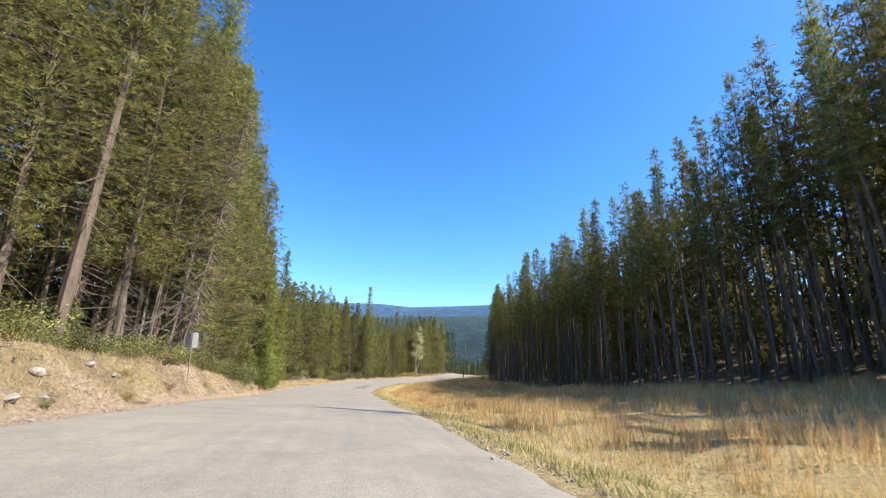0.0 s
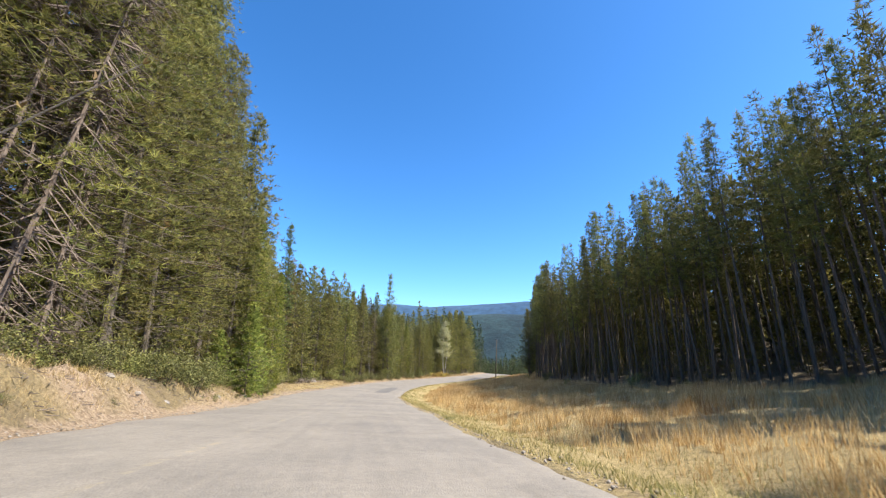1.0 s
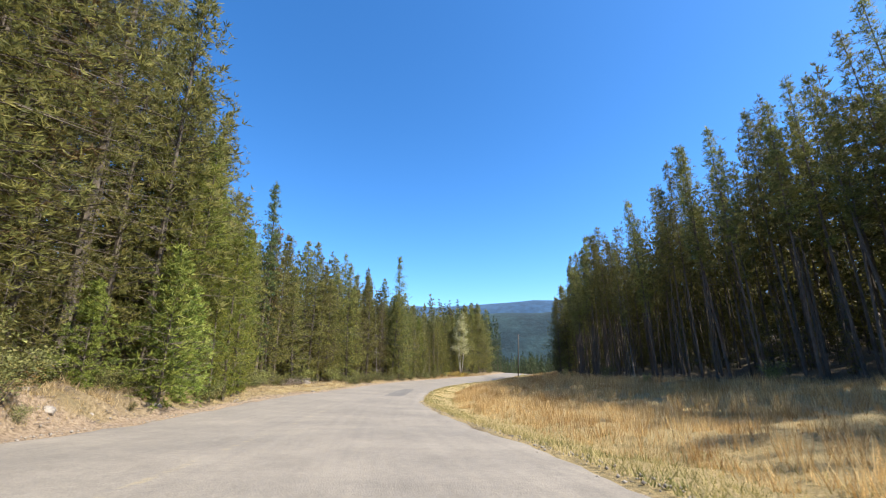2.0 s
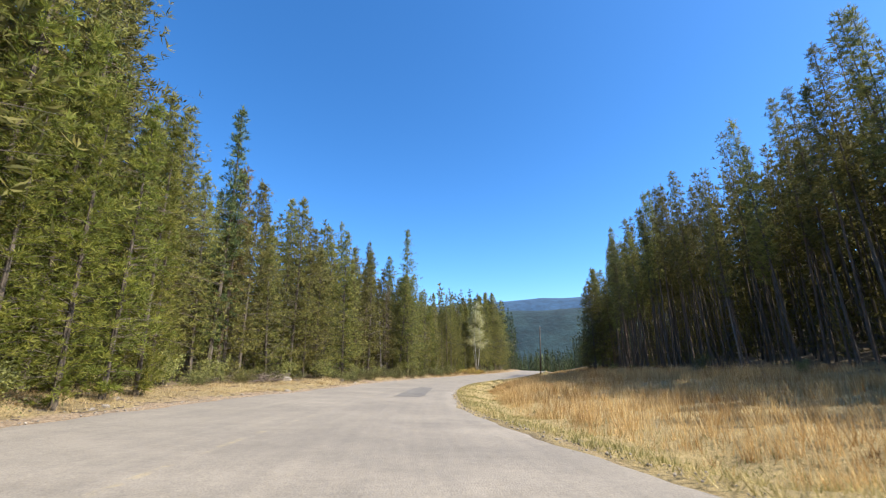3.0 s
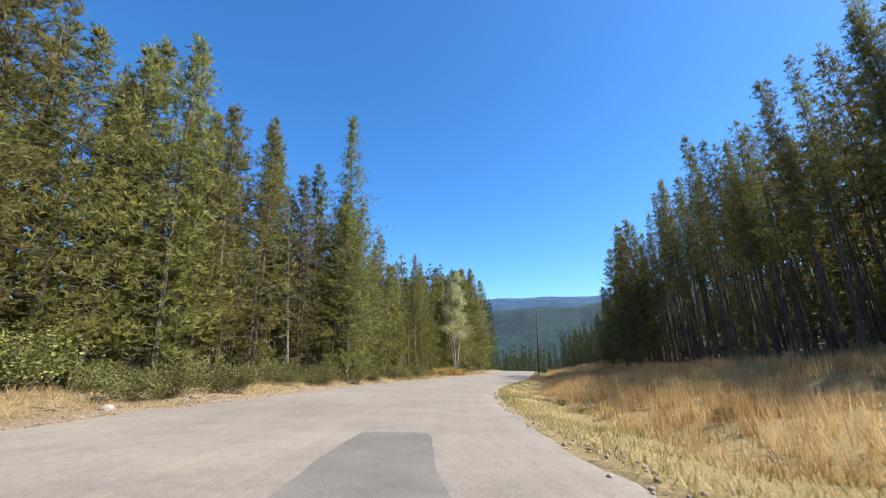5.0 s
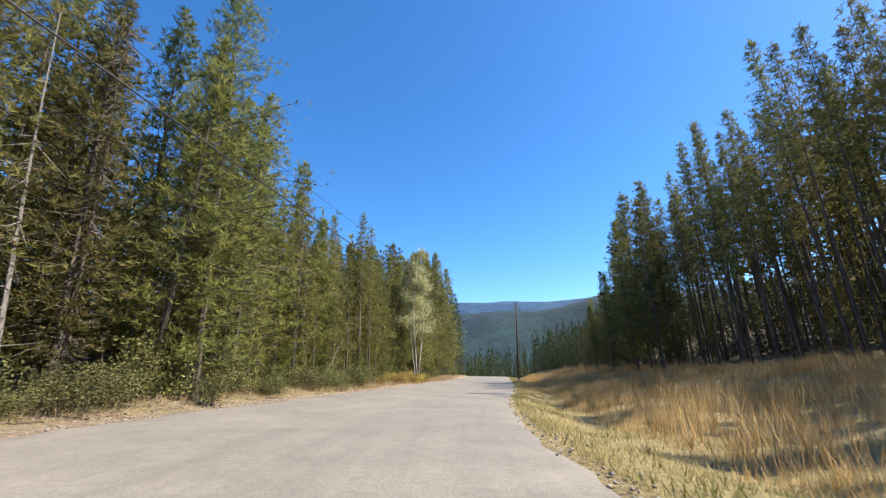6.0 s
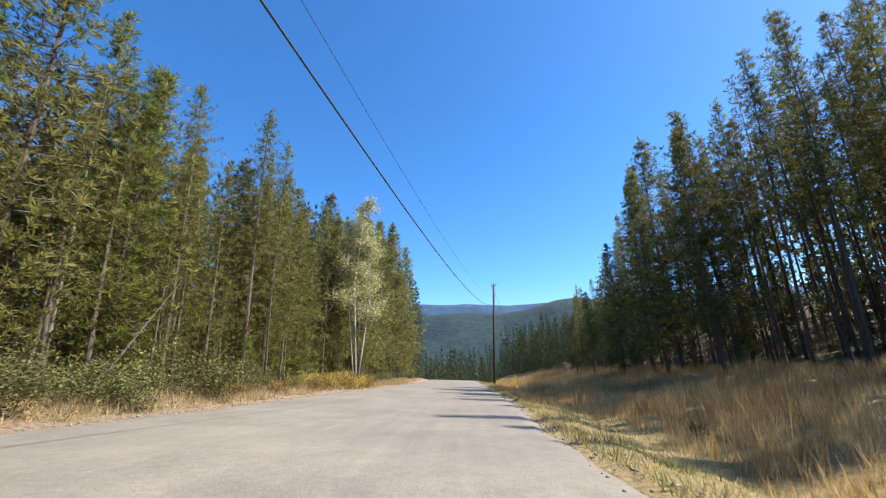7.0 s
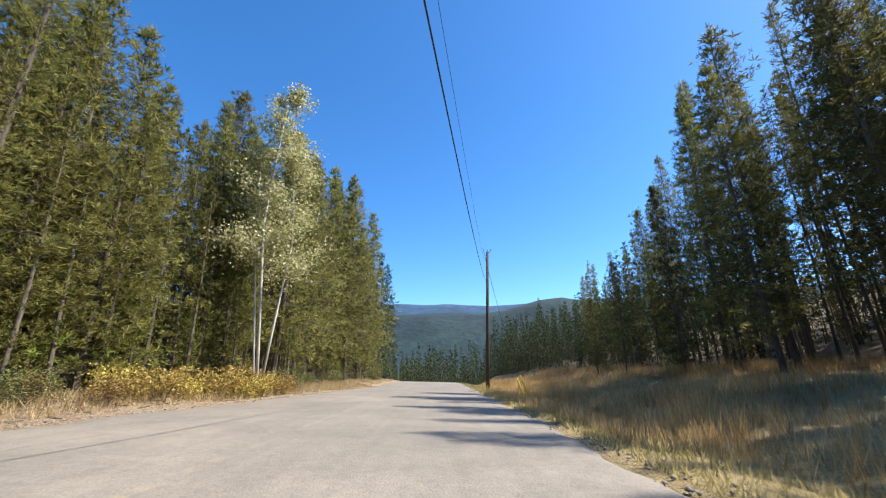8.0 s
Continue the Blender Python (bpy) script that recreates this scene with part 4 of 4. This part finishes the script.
# ---- far woods ----
def far_woods():
    """Small conifers over the valley floor and the slopes behind the crest, past counting."""
    rng = np.random.default_rng(5)
    v, f = [], []
    base = 0
    for r0, r1, count, tall in ((245, 290, 900, 12.0), (290, 335, 900, 13.0)):
        a = np.radians(rng.uniform(-30, 62, count))
        r = np.sqrt(rng.uniform(r0**2, r1**2, count))
        x, y = 5 + r * np.sin(a), 20 + r * np.cos(a)
        s, n = along(x, y)
        keep = ((s > 184) & (n > 5) & (n > 5 + (198 - s))) | ((s > 200) & (n < -3))
        x, y = x[keep], y[keep]
        z = ground_height(x, y)
        for px, py, pz in zip(x, y, z):
            h = tall * rng.uniform(0.7, 1.2)
            w = h * rng.uniform(0.08, 0.12)
            for j in range(5):
                lo, hi = h * (0.12 + 0.17 * j), h * (0.40 + 0.15 * j)
                rr = w * (1.0 - 0.17 * j)
                turn = rng.uniform(0, 6.28)
                ang = turn + np.arange(5) * 2 * np.pi / 5
                wob = rr * rng.uniform(0.6, 1.3, 5)
                ring = np.stack([px + np.cos(ang) * wob, py + np.sin(ang) * wob, pz + lo + rng.uniform(-0.3, 0.3, 5)], 1)
                v.append(ring)
                v.append([[px, py, pz + min(hi, h)]])
                for k in range(5):
                    f.append((base + k, base + (k + 1) % 5, base + 5))
                base += 6
    me = array_mesh("far_woods", np.vstack(v), np.array(f), M_FAR_NEEDLE)
    tagged(new("far_woods", me), "dense dark green conifer woods filling the valley", "woods", kind="stuff")


far_woods()


# ---- grass ----
def grass(name, label, mat, rng, s, n, height, width, lean):
    """Separate blades rooted on the ground at s, n."""
    x, y = plan(s, n)
    z = ground_height(x, y) - 0.02
    k = len(x)
    a, b = rng.uniform(0, 6.283, k), rng.uniform(0, 6.283, k)
    h = height * rng.uniform(0.55, 1.25, k)
    l = lean * h * rng.uniform(0.2, 1.0, k)
    w = width * rng.uniform(0.6, 1.4, k)
    dx, dy = np.cos(a) * w, np.sin(a) * w
    lx, ly = np.cos(b) * l, np.sin(b) * l
    p = np.stack([np.stack([x - dx, y - dy, z], 1), np.stack([x + dx, y + dy, z], 1), np.stack([x + lx, y + ly, z + h], 1)], 1).reshape(-1, 3)
    me = array_mesh(name, p, np.arange(3 * k).reshape(-1, 3), mat)
    tagged(new(name, me), label, "grass", kind="stuff")


def sow_grass():
    rng = np.random.default_rng(3)
    # golden field on the outside of the bend, in clumps
    c = 17000
    cs = rng.uniform(-6, 170, c)
    lo, hi = curve(ROAD_R, cs) + 2.4, curve(WOOD_R, cs) + 0.5
    cn = lo + (hi - lo) * rng.uniform(0, 1, c) ** 1.15
    tall = (0.46 + 0.30 * wobble(cs, cn, 0.45, 1.0)) * ease((cn - lo + 0.8) / 2.5)
    keep = tall > 0.12
    cs, cn, tall = cs[keep], cn[keep], tall[keep]
    k = 13
    s = np.repeat(cs, k) + rng.normal(0, 0.12, len(cs) * k)
    n = np.repeat(cn, k) + rng.normal(0, 0.12, len(cs) * k)
    grass("tall_grass", "tall golden dry grass in the roadside field", M_GRASS, rng, s, n, np.repeat(tall, k) + 0.10, 0.008, 0.5)
    # short verge on both sides
    k = 60000
    s = rng.uniform(-6, 165, k)
    n = curve(ROAD_R, s) + 0.02 + rng.uniform(0, 1, k) ** 1.5 * 4.0
    grass("verge_grass", "short yellow-green grass along the road edge", M_VERGE, rng, s, n, 0.16, 0.009, 0.9)
    k = 14000
    s = rng.uniform(108, 150, k)
    n = curve(ROAD_L, s) - 0.5 - rng.uniform(0, 1, k) * 2.6
    grass("roadside_grass", "ankle-high dry brown grass along the forest edge", M_STRAW, rng, s, n, 0.30, 0.010, 0.8)
    k = 7000
    s = rng.uniform(122, 146, k)
    n = curve(ROAD_R, s) + 0.5 + rng.uniform(0, 1, k) * 2.6
    grass("pole_grass", "knee-high straw grass around the foot of the pole", M_STRAW, rng, s, n, 0.42, 0.010, 0.5)
    c = 1900
    cs = np.where(rng.random(c) < 0.6, rng.uniform(4, 50, c), rng.uniform(50, 120, c))
    lo, hi = curve(ROAD_L, cs) - 0.7, curve(WOOD_L, cs) + 0.2
    cn = lo + (hi - lo) * rng.uniform(0, 1, c) ** 0.6
    keep = wobble(cs, cn, 0.7, 2.5) > -0.15
    cs, cn = cs[keep], cn[keep]
    k = 16
    grass("tussocks", "tussocks of dry tan grass on the road bank", M_STRAW, rng, np.repeat(cs, k) + rng.normal(0, 0.10, len(cs) * k), np.repeat(cn, k) + rng.normal(0, 0.10, len(cs) * k), np.repeat(rng.uniform(0.14, 0.36, len(cs)), k), 0.008, 0.7)
    k = 85000
    s = rng.uniform(-6, 165, k)
    lo, hi = curve(ROAD_L, s) - 0.6, curve(WOOD_L, s) - 0.5
    n = lo + (hi - lo) * rng.uniform(0, 1, k) ** 0.8
    keep = wobble(s, n, 0.5, 4.0) > -0.35
    grass("bank_grass", "sparse dry straw grass on the road bank", M_STRAW, rng, s[keep], n[keep], 0.19, 0.007, 1.0)


sow_grass()


# ---- poles, wires, sign, road marks ----
def utility_pole(x, y, top, label):
    z = height_at(x, y)
    pole = new("utility_pole")
    pole.matrix_basis = pose(x, y, z, 0, 3.6, 0)
    h = top - z
    shaft = Soup()
    shaft.tube([(0, 0, -0.8), (0, 0, h * 0.5), (0, 0, h)], [0.16, 0.135, 0.11], 12)
    part("shaft", shaft, M_POLE, pole, smooth=True)
    pin = Soup()
    pin.tube([(0, 0, h - 0.05), (0, 0, h + 0.10), (0, 0, h + 0.12), (0, 0, h + 0.22)], [0.02, 0.02, 0.05, 0.035], 8)
    part("insulator", pin, M_STEEL, pole, "grey ceramic insulator on a steel pin")
    arm = Soup()
    arm.tube([(0.0, 0.0, h - 1.15), (0.22, -0.1, h - 1.05)], [0.02, 0.02], 6)
    part("bracket", arm, M_STEEL, pole, "small steel cable bracket")
    lug = Soup()
    lug.tube([(0.08, 0.0, h - 0.12), (0.26, -0.1, h + 0.10), (0.28, -0.11, h + 0.22)], [0.022, 0.022, 0.045], 6)
    part("bracket", lug, M_STEEL, pole, "short slanting steel bracket at the pole top")
    return tagged(pole, label, "utility pole", "power line poles")


POLE_A, POLE_B = Vector((28.06, 140.56, 5.3)), Vector((-19.81, 64.79, 7.4))
utility_pole(POLE_A.x, POLE_A.y, POLE_A.z, "tall dark wooden utility pole beside the road")
utility_pole(POLE_B.x, POLE_B.y, POLE_B.z, "dark wooden utility pole hidden among the pines")


def wire(name, a, b, sag, radius, label):
    w = Soup()
    path = []
    for i in range(41):
        u = i / 40
        p = Vector(a).lerp(Vector(b), u)
        path.append(p - Vector((0, 0, 4 * sag * u * (1 - u))))
    w.tube(path, [radius] * 41, 6)
    tagged(new(name, w.mesh(name, M_WIRE, True)), label, "cable")


wire("power_cable", (28.25, 140.40, 2.95), (-19.81, 64.79, 6.33), 4.41, 0.015, "black overhead cable slung across the road")
wire("power_cable", (28.35, 140.35, 4.1), (-19.81, 64.79, 6.93), 4.55, 0.005, "thin overhead wire beside the cable")
wire("power_cable", POLE_A + Vector((0.3, 0, 0.2)), (75.0, 205.0, 3.0), 2.5, 0.02, "black overhead cable going on down the valley")


def road_sign():
    x, y = -9.1, 22.1
    z = height_at(x, y)
    sign = new("road_sign")
    sign.matrix_basis = pose(x, y, z, 0, -3, 8)
    post = Soup()
    post.tube([(0, 0, -0.4), (0, 0, 2.3 - z)], [0.032, 0.032], 6)
    part("post", post, M_POST, sign, "thin weathered post")
    for side, turn in ((-1, -24), (1, 42)):
        bm = bmesh.new()
        bmesh.ops.create_cube(bm, size=1, matrix=Matrix.Rotation(math.radians(turn), 4, "Z") @ Matrix.Translation((side * 0.14, -0.05, 1.9 - z)) @ Matrix.Diagonal((0.27, 0.010, 0.74, 1)))
        bmesh.ops.bevel(bm, geom=[e for e in bm.edges if abs((e.verts[0].co - e.verts[1].co).z) < 0.01 and (e.verts[0].co - e.verts[1].co).length < 0.02], offset=0.04, segments=3, affect="EDGES")
        me = bpy.data.meshes.new("plate")
        bm.to_mesh(me)
        bm.free()
        me.materials.append(M_SIGN)
        plate = new("plate", me)
        plate.parent = sign
        for z_bolt in (1.66, 2.14):
            bolt = Soup()
            at = Matrix.Rotation(math.radians(turn), 4, "Z") @ Vector((side * 0.05, -0.055, z_bolt - z))
            bolt.tube([at, at + Vector((0, -0.012, 0))], [0.012, 0.010], 6)
            part("bolt", bolt, M_STEEL, plate, "small steel bolt head")
    tagged(sign, "two grey bare-metal sign plates on one thin weathered post", "road sign")


road_sign()

PATCH_L = ((66.8, -1.40), (72.0, -1.38), (79.0, -1.25))
PATCH_R = ((66.8, 0.05), (69.0, 0.25), (74.0, 0.20), (79.0, -0.15))
tagged(lane_strip("road_patch", 66.8, 79.0, ragged(PATCH_L, 0.02, 3.0), ragged(PATCH_R, 0.03, 4.0), 5, 0.008, M_PATCH), "darker asphalt repair patch along the lane", "road patch", kind="structure")


def guards():
    for i, (s, n, tilt) in enumerate(((143.0, 5.75, 20), (143.4, 6.1, 22))):
        x, y = plan(s, n)
        g = Soup()
        g.tube([(0, 0, -0.2), (0, 0, 1.5)], [0.055, 0.055], 8)
        ob = new("guy_guard", g.mesh("guy_guard", M_YELLOW, True))
        ob.matrix_basis = pose(x, y, height_at(x, y), 0, -tilt, -25)
        tagged(ob, "slanting yellow plastic guard on a guy wire", "guy guard", "yellow guards")


guards()


# ---- stones and fallen wood on the bank ----
def boulder(seed, size):
    rng = random.Random(seed)
    bm = bmesh.new()
    bmesh.ops.create_icosphere(bm, subdivisions=2, radius=1)
    for v in bm.verts:
        k = 1 + 0.28 * noise.noise(v.co * 1.3 + Vector((seed, 0, 0))) + 0.10 * rng.uniform(-1, 1)
        v.co = Vector((v.co.x * k, v.co.y * k * 0.8, v.co.z * k * 0.6)) * size
    me = bpy.data.meshes.new("rock")
    bm.to_mesh(me)
    bm.free()
    me.materials.append(M_STONE)
    return me


def scatter_rocks():
    shapes = [boulder(i, 0.16) for i in range(5)]
    rng = random.Random(21)
    for _ in range(42):
        s = rng.uniform(2, 60) if rng.random() < 0.75 else rng.uniform(60, 118)
        n = float(curve(ROAD_L, s)) - rng.uniform(0.3, 2.8)
        x, y = plan(s, n)
        k = rng.uniform(0.35, 1.0) ** 1.5 * 1.3
        ob = new("rock", shapes[rng.randrange(5)])
        ob.matrix_basis = pose(x, y, height_at(x, y) + 0.02 * k, rng.uniform(-15, 15), rng.uniform(-15, 15), rng.uniform(0, 360)) @ Matrix.Diagonal((k, k, k, 1))
        tagged(ob, "pale angular stone lying on the sandy road bank", "rock", "stones on the bank")
    x, y = plan(77.5, -12.6)
    ob = new("rock", boulder(9, 0.5))
    ob.matrix_basis = pose(x, y, height_at(x, y) + 0.12, 0, 0, 30)
    tagged(ob, "large pale boulder at the edge of the clearing", "rock")


def fallen_log(s, n, length, radius, turn):
    x, y = plan(s, n)
    rng = random.Random(int(s * 10))
    log = Soup()
    pts = [Vector((-length / 2 + length * u, 0.12 * math.sin(3 * u + s), 0)) for u in (0, 0.25, 0.5, 0.75, 1)]
    log.tube(pts, [radius, radius * 0.95, radius * 0.85, radius * 0.7, radius * 0.45], 8)
    for _ in range(5):
        p = pts[0].lerp(pts[-1], rng.uniform(0.3, 0.95))
        log.tube([p, p + Vector((rng.uniform(-0.2, 0.3), rng.uniform(-0.4, 0.4), rng.uniform(0.1, 0.5)))], [0.02, 0.006], 4)
    ob = new("fallen_log", log.mesh("fallen_log", M_DEAD, True))
    a = math.radians(turn)
    z0, z1 = (height_at(x + math.cos(a) * length * q, y + math.sin(a) * length * q) for q in (-0.4, 0.4))
    ob.matrix_basis = pose(x, y, (z0 + z1) / 2 + radius * 0.7, 0, -math.degrees(math.atan2(z1 - z0, 0.8 * length)), turn)
    tagged(ob, "bleached grey fallen log lying on the bank", "log", "fallen logs")


scatter_rocks()
for row in ((26.0, -9.6, 1.5, 0.05, 70), (12.0, -9.0, 1.6, 0.05, 100), (38.0, -9.4, 1.8, 0.05, 60), (48.5, -9.3, 1.4, 0.04, 50)):
    fallen_log(*row)


def branch_pile(s, n, count, spread, seed, label):
    """Grey cut branches thrown on a heap."""
    rng = random.Random(seed)
    x, y = plan(s, n)
    z = height_at(x, y)
    heap = Soup()
    for i in range(count):
        p = Vector((rng.gauss(0, spread), rng.gauss(0, spread * 0.6), 0.05 + 0.5 * rng.random() ** 2))
        a, long = rng.gauss(0.3, 0.7), rng.uniform(0.5, 1.5)
        d = Vector((math.cos(a), math.sin(a), rng.gauss(0.0, 0.25))) * long
        heap.tube([p - d * 0.5, p + Vector((0, 0, 0.04)), p + d * 0.5], [0.022, 0.018, 0.006], 4)
    ob = new("branch_pile", heap.mesh("branch_pile", M_TWIG, True))
    ob.matrix_basis = pose(x, y, z, 0, 0, rng.uniform(0, 360))
    tagged(ob, label, "branch pile", kind="stuff")


branch_pile(76.0, -13.3, 130, 1.1, 4, "heap of grey dead branches at the edge of the clearing")
branch_pile(71.0, -14.4, 24, 0.5, 5, "low heap of brown dead branches in the clearing")
branch_pile(22.5, -9.9, 40, 0.7, 6, "scattered dead branches on top of the road bank")


def litter():
    """Fallen twigs and bark strewn over the bank."""
    rng = np.random.default_rng(17)
    k = 5200
    s = rng.uniform(0, 150, k)
    lo, hi = curve(ROAD_L, s) - 0.4, curve(WOOD_L, s) - 1.0
    n = lo + (hi - lo) * rng.random(k)
    x, y = plan(s, n)
    z = ground_height(x, y) + 0.015
    a = rng.uniform(0, 6.283, k)
    long, thick = 0.05 + 0.28 * rng.random(k) ** 2.5, 0.006 + 0.010 * rng.random(k)
    c, d = np.cos(a), np.sin(a)
    tilt = rng.normal(0, 0.25, k)
    ends = []
    for q in (-1, 1):
        for e, f in ((1, -0.6), (-1, -0.6), (0, 1)):
            ends.append(np.stack([x + q * c * long - d * thick * e, y + q * d * long + c * thick * e, z + f * thick + q * tilt * long * 0.5], 1))
    v = np.stack(ends, 1).reshape(-1, 3)
    f = np.array(((0, 1, 4), (0, 4, 3), (1, 2, 5), (1, 5, 4), (2, 0, 3), (2, 3, 5)))
    me = array_mesh("litter", v, (np.arange(k)[:, None, None] * 6 + f).reshape(-1, 3), M_TWIG)
    tagged(new("litter", me), "fallen twigs and bark strewn over the road bank", "twigs", kind="stuff")


litter()


def loose_gravel():
    """Crumbs of stone along both road edges and down the bank."""
    rng = np.random.default_rng(11)
    k = 7000
    s = rng.uniform(2, 150, k)
    right = rng.random(k) < 0.45
    n = np.where(right, curve(ROAD_R, s) + rng.normal(0.05, 0.22, k), curve(ROAD_L, s) - np.abs(rng.normal(0.0, 0.9, k)) + 0.35)
    x, y = plan(s, n)
    inside = (n > curve(ROAD_L, s)) & (n < curve(ROAD_R, s))
    z = np.where(inside, curve(ROAD_Z, s) + BANK * n + 0.004, ground_height(x, y))
    r = 0.012 + 0.035 * rng.random(k) ** 3
    shape = np.array(((1, 0, 0), (0, 1, 0), (-1, 0, 0), (0, -1, 0), (0, 0, 0.8), (0, 0, -0.6)))
    v = np.stack([x, y, z], 1)[:, None] + shape * r[:, None, None] * rng.uniform(0.6, 1.4, (k, 6, 1))
    f = np.array(((0, 1, 4), (1, 2, 4), (2, 3, 4), (3, 0, 4), (1, 0, 5), (2, 1, 5), (3, 2, 5), (0, 3, 5)))
    faces = (np.arange(k)[:, None, None] * 6 + f).reshape(-1, 3)
    me = array_mesh("loose_gravel", v.reshape(-1, 3), faces, M_STONE)
    tagged(new("loose_gravel", me), "loose pale gravel strewn along the road edges", "gravel", kind="stuff")


loose_gravel()
